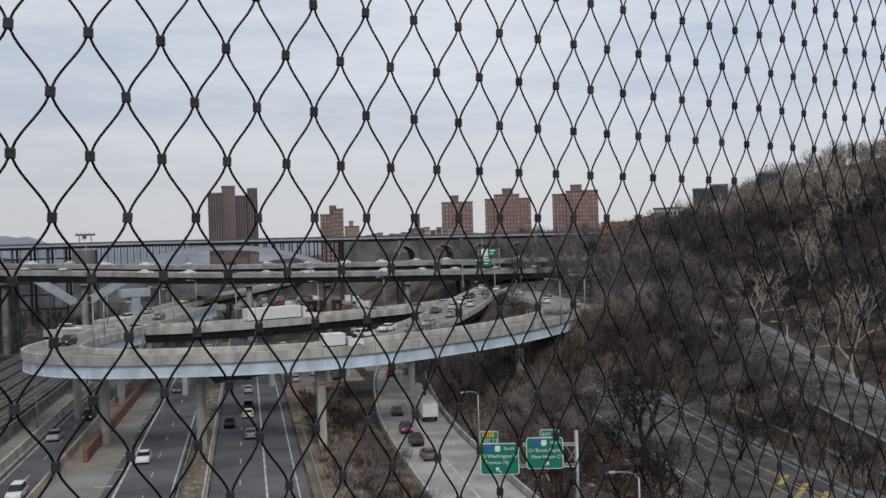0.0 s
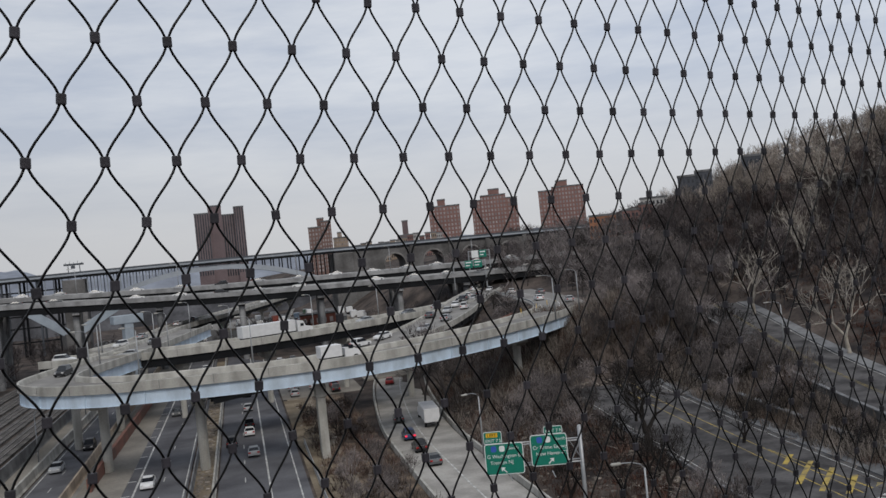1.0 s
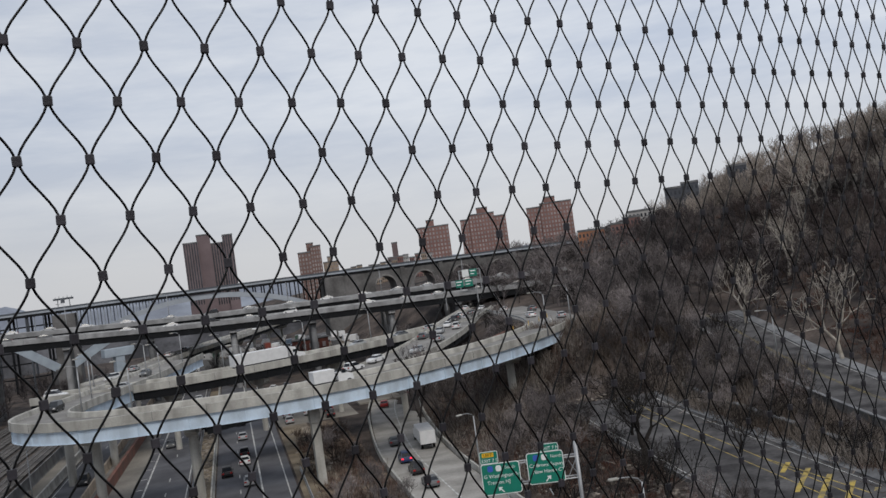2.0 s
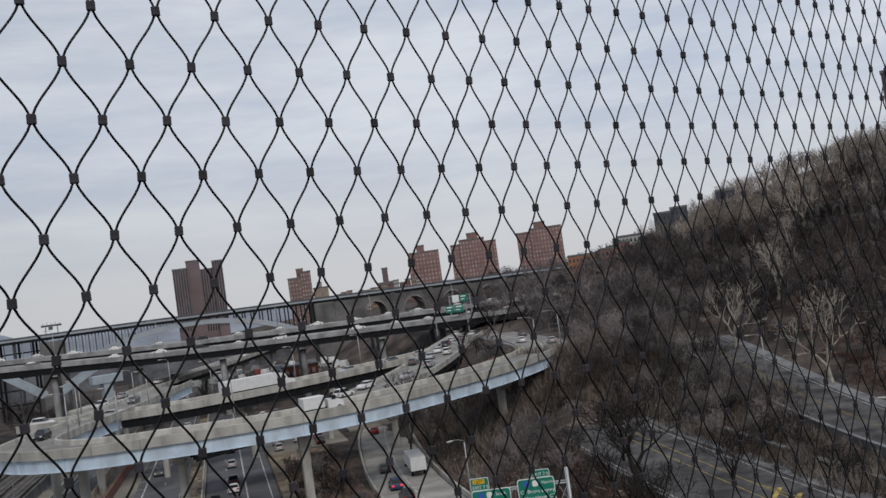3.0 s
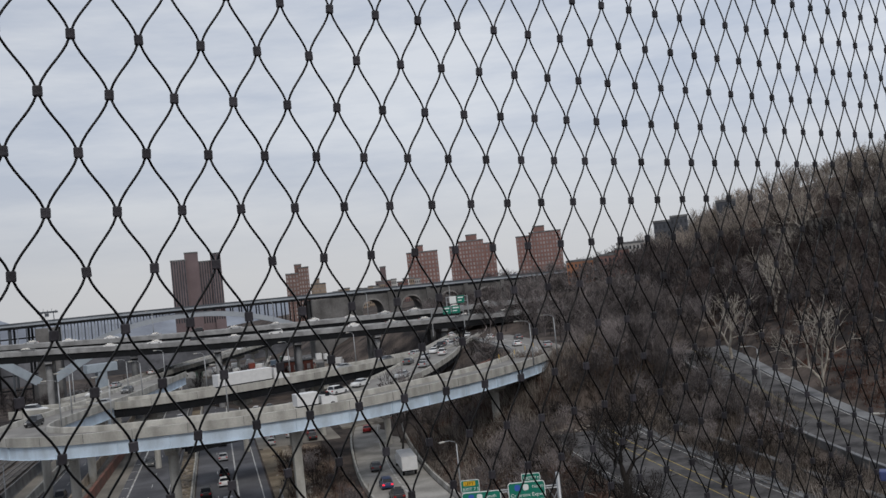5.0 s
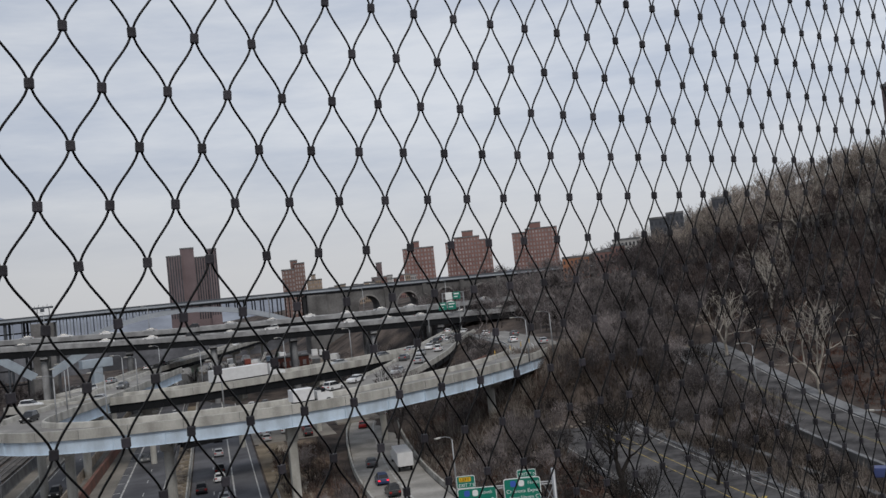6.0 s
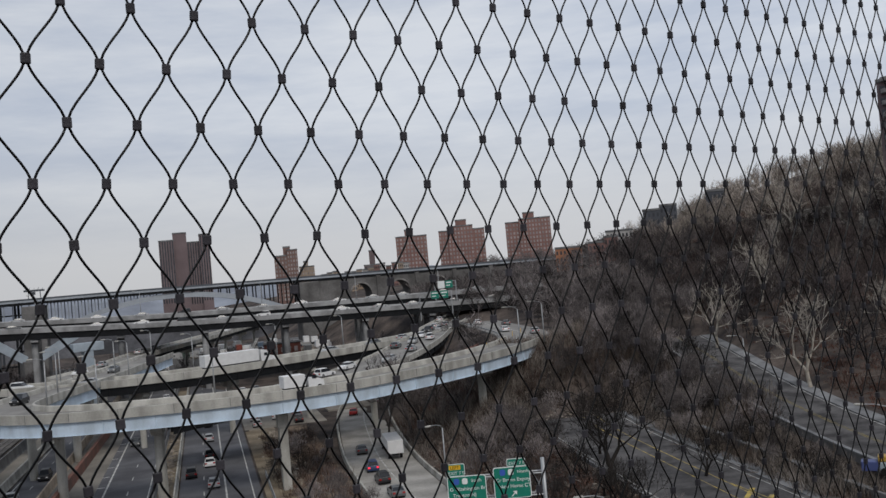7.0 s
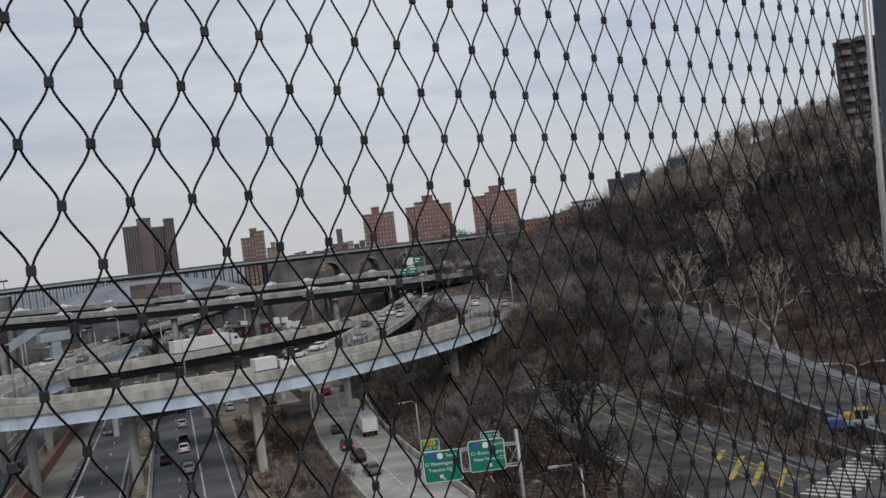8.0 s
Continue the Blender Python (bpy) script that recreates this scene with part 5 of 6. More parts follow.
def rubble():
    r = random.Random(5)
    protos = []
    for k in range(4):
        vs = [Vector((r.uniform(0.7, 1.2) * a, r.uniform(0.7, 1.2) * b, r.uniform(0.5, 0.9) * c)) for a in (-1, 1) for b in (-1, 1) for c in (-0.4, 1)]
        protos.append((vs, [(0, 1, 3, 2), (4, 6, 7, 5), (0, 4, 5, 1), (2, 3, 7, 6), (0, 2, 6, 4), (1, 5, 7, 3)]))
    spots = []
    for k in range(2600):
        p = sq(r.uniform(70, 210), r.uniform(-8.8, -6.8)) if k < 700 else sq(r.uniform(70, 190), r.uniform(8, 19)) if k < 1000 else sq(r.uniform(62, 170), r.uniform(32, 64))
        spots.append((p.x, p.y, terrain(p.x, p.y), r.uniform(0, 6), r.uniform(0.06, 0.32)))
    for k in range(700):
        i = r.randint(1, len(LOWER) - 2)
        p = LOWER[i].lerp(LOWER[i + 1], r.random()) + rights(LOWER)[i] * r.uniform(6.0, 11)
        if p.y > 46:
            spots.append((p.x, p.y, terrain(p.x, p.y), r.uniform(0, 6), r.uniform(0.08, 0.5)))
    for k in range(900):
        p = Vector((r.gauss(176, 14), r.gauss(322, 8), 4.0))
        if 166 < p.x < 244 and 301 < p.y < 394:
            spots.append((p.x, p.y, 4.0, r.uniform(0, 6), r.uniform(0.3, 1.1)))
    many(protos, spots, "rubble", RUBBLE, "pale rubble and litter along the verges", "rubble")


rubble()

# yellow hatching and crossing on the lower street
junction = tagged(part("junction", swept([Vector((83, 38.6, 2.05)), Vector((92, 38, 2.4)), Vector((102, 36.6, 2.96))], [(-6.5, 0), (6.5, 0), (6.5, -0.4), (-6.5, -0.4)]), ASPHALT_OLD), "grey asphalt street junction with a white crossing", "road", kind="structure")
for k, reach in enumerate((4.5, 9.5, 9.0, 7.0, 5.0)):
    a = Vector((94.8 - 1.5 * k, 58.6 - 3.3 * k, 2.04))
    part("hatch_bar", swept([a, a + Vector((-0.925, -0.38, 0)) * reach], [(-0.28, 0), (0.28, 0), (0.28, -0.012), (-0.28, -0.012)]), PAINT_YELLOW, lower_street)
part("hatch_edge", swept([Vector((95.6, 62, 2.04)), Vector((86.6, 44.8, 2.04))], [(-0.1, 0), (0.1, 0), (0.1, -0.012), (-0.1, -0.012)]), PAINT_YELLOW, lower_street)
for k in range(15):
    x = 82.6 + k * 1.15
    z = 2.07 + max(0, x - 83) * 0.0385 + 0.012 + (0.012 * (x - 92) if x > 92 else 0)
    part("crossing_bar", swept([Vector((x + 0.5, 38.6, z)), Vector((x, 43.2, z))], [(-0.3, 0), (0.3, 0), (0.3, -0.02), (-0.3, -0.02)]), PAINT_WHITE, junction)
bank_wall = tagged(part("retaining_wall", swept(LOWER[3:], [(10.6, -0.5), (11.0, -0.5), (11.0, 1.0), (10.6, 1.0)]), STONE), "low dark retaining wall between the streets", "wall", kind="structure")
r4 = random.Random(17)
for i in range(4, len(LOWER) - 1):
    if r4.random() < 0.7:
        a, b = LOWER[i], LOWER[i].lerp(LOWER[i + 1], r4.uniform(0.5, 0.95))
        drop = r4.uniform(-0.25, 0.0)
        part("coping", swept([a + Vector((0, 0, drop)), b + Vector((0, 0, drop + r4.uniform(-0.1, 0.1)))], [(10.4, 1.01), (11.2, 1.01), (11.2, 1.2), (10.4, 1.2)]), CONCRETE_DARK, bank_wall, "pale broken coping slab")
street_edge = UPPER[4:]
edge_wall = tagged(part("street_parapet", swept(street_edge, [(-5.3, -2.6), (-5.0, -2.6), (-5.0, 0.55), (-5.3, 0.55)]), STONE), "dark stone wall under the street's edge", "wall", kind="structure")
part("coping", swept(street_edge, [(-5.45, 0.56), (-4.9, 0.56), (-4.9, 0.72), (-5.45, 0.72)]), CONCRETE_DARK, edge_wall, "grey stone coping")


# ---- overhead direction sign ----
def text_part(words, size, at, m, mat, parent, align="LEFT"):
    cu = bpy.data.curves.new("legend", "FONT")
    cu.body, cu.size, cu.align_x, cu.extrude = words, size, align, 0.004
    tmp = bpy.data.objects.new("legend_text", cu)
    scene.collection.objects.link(tmp)
    bpy.context.view_layer.update()
    me = bpy.data.meshes.new_from_object(tmp.evaluated_get(bpy.context.evaluated_depsgraph_get()))
    bpy.data.objects.remove(tmp)
    me.transform(m @ Matrix.Translation(at) @ Matrix.Rotation(radians(90), 4, "X"))
    me.materials.clear()
    me.materials.append(mat)
    return part_mesh("legend", me, parent)


def rounded(w, h, r=0.15, y=0.0, z0=0.0, x0=0.0, t=0.05):
    bm = bmesh.new()
    pts = []
    for cx, cz, a0 in ((w - r, h - r, 0), (r, h - r, 90), (r, r, 180), (w - r, r, 270)):
        pts += [(cx + r * math.cos(radians(a0 + k * 30)), cz + r * math.sin(radians(a0 + k * 30))) for k in range(4)]
    f = [bm.verts.new((x0 + a, y, z0 + b)) for a, b in pts]
    g = [bm.verts.new((x0 + a, y + t, z0 + b)) for a, b in pts]
    bm.faces.new(f)
    bm.faces.new(g[::-1])
    for k in range(len(pts)):
        bm.faces.new((f[k], g[k], g[(k + 1) % len(pts)], f[(k + 1) % len(pts)]))
    return bm


def turned(bm, m):
    for v in bm.verts:
        v.co = m @ v.co
    return bm


def direction_sign():
    a, b = Vector((55.75, 66.15, 0)), Vector((62.45, 60.0, 0))
    d = (b - a).normalized()
    m = Matrix.Rotation(math.atan2(d.y, d.x), 4, "Z")
    th = empty("overhead_sign", "green overhead direction signs on a steel gantry arm", "road sign", at=(a.x, a.y, 0.0))
    L = (b - a).length
    for y, h in ((0.75, 11.6), (1.7, 11.4)):
        part("post", tube(bmesh.new(), [m @ Vector((L, y, -0.3)), m @ Vector((L, y, h))], 0.16, 10), GALV, th, smooth=True)
    for z in (8.2, 10.2):
        for y in (0.75, 1.7):
            part("chord", tube(bmesh.new(), [m @ Vector((0.1, y, z)), m @ Vector((L, y, z))], 0.07, 8), GALV, th)
    for k in range(7):
        x0, x1 = 0.2 + k * L / 7, 0.2 + (k + 1) * L / 7 - 0.2
        part("lattice_bar", tube(bmesh.new(), [m @ Vector((x0, 0.75, 8.2)), m @ Vector((x1, 0.75, 10.2))], 0.045, 6), GALV, th)
        part("lattice_bar", tube(bmesh.new(), [m @ Vector((x0, 1.7, 10.2)), m @ Vector((x1, 1.7, 8.2))], 0.045, 6), GALV, th)
    for x0, w, z0, h, tab0, tab1, lines, exit_word, arrow in ((0.0, 3.65, 7.6, 2.95, 0.02, 1.75, ("G Washington Br", "Trenton NJ"), "EXIT 7 S", -1), (4.05 + 0.3, 3.6 - 0.15, 8.1, 2.95, 1.35, 3.1, ("Cr Bronx Expwy", "New Haven CT"), "EXIT 7 N", 1)):
        pn = part("panel_edge", turned(rounded(w, h, 0.25, 0.42, z0, x0), m), SIGN_WHITE, th, "white sign border")
        part("panel", turned(rounded(w - 0.14, h - 0.14, 0.2, 0.405, z0 + 0.07, x0 + 0.07, 0.02), m), SIGN_GREEN, pn, "green sign face")
        up = 1.15 if arrow < 0 else 0.72
        tb = part("tab_edge", turned(rounded(tab1 - tab0, up, 0.15, 0.42, z0 + h + 0.01, x0 + tab0), m), SIGN_WHITE, th)
        part("tab", turned(rounded(tab1 - tab0 - 0.1, up - 0.1, 0.12, 0.405, z0 + h + 0.06, x0 + tab0 + 0.05, 0.02), m), SIGN_GREEN, tb)
        if arrow < 0:
            part("left_plate", turned(rounded(1.1, 0.42, 0.06, 0.395, z0 + h + 0.62, x0 + tab0 + 0.25, 0.02), m), SIGN_YELLOW, tb, "yellow plate")
            text_part("LEFT", 0.42, (x0 + tab0 + 0.36, 0.39, z0 + h + 0.68), m, DARK_GIRDER, tb)
        text_part(exit_word, 0.42, (x0 + tab0 + 0.16, 0.39, z0 + h + 0.16), m, SIGN_WHITE, tb)
        part("shield", turned(rounded(0.52, 0.56, 0.16, 0.395, z0 + h - 0.78, x0 + 0.62, 0.02), m), SIGN_BLUE, pn, "blue route shield")
        part("shield", turned(rounded(0.52, 0.56, 0.16, 0.395, z0 + h - 0.78, x0 + 1.4, 0.02), m), SIGN_WHITE, pn, "white route shield")
        text_part("South" if arrow < 0 else "North", 0.42, (x0 + 2.25, 0.39, z0 + h - 0.62), m, SIGN_WHITE, pn)
        text_part(lines[0], 0.47, (x0 + 0.2, 0.39, z0 + h - 1.35), m, SIGN_WHITE, pn)
        text_part(lines[1], 0.47, (x0 + 0.45, 0.39, z0 + h - 1.95), m, SIGN_WHITE, pn)
        cx, cz = x0 + w / 2 + 0.1 * arrow, z0 + 0.42
        bm = bmesh.new()
        s = arrow
        for tri in (((0.28 * s, 0.28), (-0.12 * s, 0.24), (0.24 * s, -0.12)),):
            bm.faces.new([bm.verts.new(m @ Vector((cx + p, 0.392, cz + q))) for p, q in tri])
        bm.faces.new([bm.verts.new(m @ Vector((cx + p * s, 0.392, cz + q))) for p, q in ((0.12, 0.05), (0.05, 0.12), (-0.27, -0.2), (-0.2, -0.27))])
        part("arrow", bm, SIGN_WHITE, pn)
        for xx in (x0 + 0.6, x0 + w - 0.6):
            part("bracket", turned(blocks(((xx - 0.05, 0.47, z0 + 0.3), (xx + 0.05, 0.72, z0 + h - 0.2))), m), GALV, th)
    for xx in (2.2, 6.2):
        part("walkway_arm", tube(bmesh.new(), [m @ Vector((xx, 0.7, 7.5)), m @ Vector((xx + 0.2, -0.9, 7.3))], 0.05, 6), GALV, th)
    return th


direction_sign()
hill_arcade()


def gantry_far(x, y, z, turn, panels, label):
    th = empty("sign_gantry", label, "road sign", "far sign gantries", at=(x, y, z))
    m = Matrix.Rotation(radians(turn), 4, "Z")
    w = max(p[0] + p[1] for p in panels)
    for xx in (-1.0, w + 1.0):
        part("post", tube(bmesh.new(), [m @ Vector((xx, 0, -2)), m @ Vector((xx, 0, 7.0))], 0.2, 6), GALV, th)
    for zz in (5.2, 6.8):
        part("chord", tube(bmesh.new(), [m @ Vector((-1, 0, zz)), m @ Vector((w + 1, 0, zz))], 0.12, 6), GALV, th)
    for x0, pw, mat in panels:
        part("panel", turned(blocks(((x0, -0.35, 4.6), (x0 + pw, -0.25, 7.0)), bevel=0.04), m), mat, th, "road sign panel")
        part("legend_bar", turned(blocks(((x0 + 0.3, -0.37, 6.2), (x0 + pw - 0.4, -0.355, 6.6)), ((x0 + 0.3, -0.37, 5.3), (x0 + pw - 0.9, -0.355, 5.6))), m), SIGN_WHITE, th)


gantry_far(191.5, 231.5, 16.6, -44, ((2.8, 2.5, SIGN_GREEN), (5.7, 2.6, SIGN_GREEN)), "green highway signs on a far gantry")
gantry_far(200.5, 234, 19.6, -44, ((0, 2.2, SIGN_WHITE), (2.5, 2.4, SIGN_GREEN)), "white and green highway signs on a far gantry")


def chevron(x, y, z, turn):
    th = empty("warning_sign", "yellow diamond-shaped warning sign on a post", "road sign", "warning signs", at=(x, y, z))
    m = Matrix.Rotation(radians(turn), 4, "Z")
    part("post", tube(bmesh.new(), [(0, 0.05, 0), (0, 0.05, 2.2)], 0.04, 6), GALV, th)
    part("plate", turned(blocks(((-0.4, -0.02, 1.5), (0.4, 0.02, 2.4)), bevel=0.015), m), SIGN_YELLOW, th, "yellow sign plate")


for x, y in ((120, 127.5), (128, 131.5), (134.5, 135), (141, 139)):
    chevron(x, y, 13.9, 40)


# ---- street lamps ----
def street_lamp(x, y, z, h, turn, arm=2.2, label="grey steel street lamp with a curved arm"):
    th = empty("street_lamp", label, "street lamp", "street lamps", at=(x, y, z))
    m = Matrix.Rotation(radians(turn), 4, "Z")
    part("pole", tube(bmesh.new(), [(0, 0, 0), (0, 0, h * 0.5), (0, 0, h - 0.5)], [0.14, 0.11, 0.08], 8), GALV, th, smooth=True)
    part("arm", tube(bmesh.new(), [m @ Vector(p) for p in ((0, 0, h - 0.55), (arm * 0.15, 0, h - 0.15), (arm * 0.5, 0, h + 0.1), (arm, 0, h + 0.15))], [0.07, 0.06, 0.05, 0.05], 6), GALV, th)
    part("lamp_head", turned(blocks(((arm - 0.15, -0.2, h + 0.02), (arm + 0.75, 0.2, h + 0.24)), bevel=0.07), m), CONCRETE, th, "pale cobra-head lantern")
    return th


twin = street_lamp(101, 44.8, 2.9, 8.3, 114, 2.9, "grey street lamp with two opposed arms")
m_twin = Matrix.Rotation(radians(294), 4, "Z")
part("arm", tube(bmesh.new(), [m_twin @ Vector(p) for p in ((0, 0, 7.75), (0.45, 0, 8.1), (1.4, 0, 8.4), (2.9, 0, 8.45))], [0.07, 0.06, 0.05, 0.05], 6), GALV, twin)
part("lamp_head", turned(blocks(((2.75, -0.2, 8.32), (3.65, 0.2, 8.54)), bevel=0.07), m_twin), CONCRETE, twin, "pale cobra-head lantern")


def left_of(path, i, o):
    return path[i] + rights(path)[i] * o


for p, t in (((81.9, 97.2, 0), 180), ((122.0, 120.6, 13.9), 150), ((137, 128.6, 13.9), 150), ((140, 86, 5.6), 150), ((61.0, 51.5, 0.6), 150)):
    street_lamp(*p, 9.0 if p[2] < 10 else 8.2, t)
for i, o in ((9, -8.8), (22, -8.8), (34, -8.8), (46, -8.8), (52, -8.8), (60, -8.8)):
    p = left_of(LOOP, i, o)
    street_lamp(p.x, p.y, p.z + 0.5, 8.0, 200)
for i in (3, 9, 15, 22, 29):
    p = left_of(MID, i, -8.8)
    street_lamp(p.x, p.y, p.z + 0.5, 8.0, 200)
for s in (120, 165, 215):
    p = sq(s, -35.2)
    street_lamp(p.x, p.y, 0, 9, 10)
for i in (2, 7, 12, 17, 23, 28, 33):
    p = HIGH2[i] + rights(HIGH2)[i] * -7
    street_lamp(p.x, p.y, p.z + 0.8, 8.5, 200)

# ---- vehicles ----
TYRE = material("black_tyre_rubber", (0.02, 0.02, 0.02), 0.9, 0, 4, 0.2, 40, 0.1)
RIM = material("grey_wheel_rim", (0.35, 0.35, 0.36), 0.4, 0.7, 4, 0.1, 40, 0.0)
CAR_GLASS = material("dark_car_glass", (0.02, 0.023, 0.028), 0.08, 0, 1, 0.1, 4, 0.0)
LAMP_RED = material("red_tail_lamp", (0.35, 0.01, 0.01), 0.3, 0, 4, 0.1, 10, 0.0)
LAMP_CLEAR = material("clear_headlamp", (0.7, 0.7, 0.68), 0.2, 0, 4, 0.1, 10, 0.0)
RED_LIT = bpy.data.materials.new("lit_brake_lamp")
RED_LIT.use_nodes = True
RED_LIT.node_tree.nodes["Principled BSDF"].inputs["Base Color"].default_value = (0.5, 0.01, 0.02, 1)
RED_LIT.node_tree.nodes["Principled BSDF"].inputs["Emission Color"].default_value = (1.0, 0.03, 0.06, 1)
RED_LIT.node_tree.nodes["Principled BSDF"].inputs["Emission Strength"].default_value = 1.2


def paint(name, c):
    return material(name, c, 0.3, 0.0, 1.0, 0.06, 8, 0.0)


def extrude_profile(prof, w0, w1=None):
    """A body from a side profile (x, z), w0 half-width low, w1 at the top."""
    top = max(z for x, z in prof)
    low = min(z for x, z in prof)
    w1 = w1 or w0
    bm = bmesh.new()
    sides = []
    for s in (-1, 1):
        sides.append([bm.verts.new((x, s * (w0 + (w1 - w0) * (z - low) / (top - low)), z)) for x, z in prof])
    bm.faces.new(sides[0])
    bm.faces.new(sides[1][::-1])
    n = len(prof)
    for k in range(n):
        bm.faces.new((sides[0][k], sides[1][k], sides[1][(k + 1) % n], sides[0][(k + 1) % n]))
    return bm


def wheels(th, places, r, w):
    for x, y in places:
        s = 1 if y > 0 else -1
        ty = part("tyre", tube(bmesh.new(), [(x, y - w / 2, r), (x, y + w / 2, r)], r, 14), TYRE, th)
        part("rim", tube(bmesh.new(), [(x, y + s * (w / 2 - 0.02), r), (x, y + s * (w / 2 + 0.015), r)], r * 0.6, 10), RIM, ty)


def make_car(label, body_mat, suv=False, lit=False):
    th = empty("car", label, "car", "vehicles on the roads")
    h = 1.72 if suv else 1.46
    r = 0.34
    part("body", extrude_profile([(-2.25, 0.35), (-2.3, 0.7), (-2.2, 0.98 if not suv else 1.05), (-1.3, 1.02), (0.85, 1.0), (2.05, 0.85), (2.25, 0.6), (2.22, 0.32), (1.7, 0.25), (-1.7, 0.25)], 0.9, 0.86), body_mat, th)
    part("cabin_glass", extrude_profile([(-2.0 if suv else -1.75, 1.0), (-1.75 if suv else -1.15, h - 0.08), (0.15, h - 0.06), (1.05, 1.0)], 0.83, 0.64), CAR_GLASS, th, "dark tinted windows")
    part("roof", extrude_profile([(-1.8 if suv else -1.18, h - 0.09), (-1.7 if suv else -1.05, h), (0.05, h), (0.22, h - 0.08)], 0.67, 0.62), body_mat, th)
    for s in (-1, 1):
        part("pillar", tube(bmesh.new(), [(-2.0 if suv else -1.7, s * 0.82, 1.02), (-1.75 if suv else -1.12, s * 0.65, h - 0.04)], 0.05, 4), body_mat, th)
        part("headlamp", blocks(((2.1, s * 0.62 - 0.18, 0.62), (2.24, s * 0.62 + 0.18, 0.8))), LAMP_CLEAR, th)
        part("tail_lamp", blocks(((-2.33, s * 0.66 - 0.18, 0.7), (-2.2, s * 0.66 + 0.18, 0.92))), RED_LIT if lit else LAMP_RED, th)
    wheels(th, [(x, y) for x in (-1.4, 1.42) for y in (-0.8, 0.8)], r, 0.22)
    return th


def make_lorry(label, box_mat, cab_mat, length, semi=True):
    th = empty("lorry", label, "lorry", "vehicles on the roads")
    base = 1.15 if semi else 0.95
    top = 3.9 if semi else 3.1
    part("cargo_box", blocks(((-length / 2, -1.28, base), (length / 2, 1.28, top)), bevel=0.05), box_mat, th, "white box body")
    part("chassis", blocks(((-length / 2 + 0.2, -0.5, 0.7), (length / 2 + 3.5, 0.5, base - 0.01))), DARK_GIRDER, th)
    x = length / 2 + 0.6
    part("cab", extrude_profile([(x, 0.6), (x, top - (0.2 if semi else 0.8)), (x + 1.4, top - (0.5 if semi else 0.9)), (x + 2.0, 2.1), (x + (3.6 if semi else 2.8), 1.75), (x + (3.7 if semi else 2.9), 0.6)], 1.18, 1.1), cab_mat, th)
    part("windscreen", extrude_profile([(x + 1.5, top - 0.75 if semi else 2.6), (x + 1.56, top - 0.75 if semi else 2.6), (x + 2.08, 2.15), (x + 2.0, 2.15)], 1.05, 1.0), CAR_GLASS, th)
    for s in (-1, 1):
        part("side_window", blocks(((x + 0.7, s * 1.14 - 0.02, 2.1), (x + 1.5, s * 1.14 + 0.02, 2.8))), CAR_GLASS, th)
    xs = (-length / 2 + 1.2, -length / 2 + 2.5, length / 2 - 1.0, length / 2 + 0.2, x + 2.8) if semi else (-length / 2 + 1.4, x + 2.0)
    wheels(th, [(a, b) for a in xs for b in (-1.0, 1.0)], 0.5, 0.35)
    return th


WHITE, SILVER, GREY = paint("white_car_paint", (0.68, 0.68, 0.68)), paint("silver_car_paint", (0.36, 0.37, 0.38)), paint("grey_car_paint", (0.12, 0.125, 0.13))
BLACK, RED, NAVY = paint("black_car_paint", (0.02, 0.02, 0.022)), paint("red_car_paint", (0.33, 0.03, 0.03)), paint("navy_car_paint", (0.03, 0.05, 0.12))
CARS = {k: make_car(*v) for k, v in dict(white=("white saloon car on the road", WHITE), silver=("silver saloon car on the road", SILVER), black=("black estate car on the road", BLACK, True), grey=("dark grey saloon car on the road", GREY),
        navy=("dark blue car with lit brake lamps", NAVY, True, True), red=("red saloon car on the road", RED), suv=("white tall estate car on the road", WHITE, True)).items()}
SEMI = make_lorry("white articulated lorry with a long trailer", WHITE, WHITE, 12.4)
BOXER = make_lorry("small white box lorry with a boxy body", WHITE, WHITE, 4.2, False)
HAULER = make_lorry("long white box lorry in the entrance lane", WHITE, WHITE, 8.5, False)
USED = set()


def put(ob, x, y, z, turn):
    m = pose(x, y, z, 0, 0, turn)
    if ob.name in USED:
        return copy_thing(ob, m)
    USED.add(ob.name)
    ob.matrix_basis = m
    return ob


def drive(kind, s, q, away=True):
    p = sq(s, q)
    put(CARS[kind], p.x, p.y, 0.06, math.degrees(math.atan2(HD.y, HD.x)) + (0 if away else 180))


for kind, s, q in (("grey", 215, -0.8), ("silver", 194, -0.8), ("black", 174, -0.8), ("black", 158, -3.9), ("white", 166, -0.9), ("silver", 148, -0.5), ("black", 240, -3.8), ("grey", 262, -0.8)):
    drive(kind, s, q)
for kind, s, q in (("white", 136, -15.3), ("silver", 157, -31), ("black", 174, -28.5), ("suv", 121, -28.6), ("grey", 200, -15.2), ("white", 232, -11.8), ("black", 255, -15.2), ("white", 280, -11.8)):
    drive(kind, s, q, False)


def on_path(ob, path, i, o, up, back=False):
    p, n = path[i], path[min(i + 1, len(path) - 1)]
    r = rights(path)[i]
    tilt = math.degrees(math.atan2(n.y - p.y, n.x - p.x))
    return put(ob, p.x + r.x * o, p.y + r.y * o, p.z + up, tilt + (180 if back else 0))


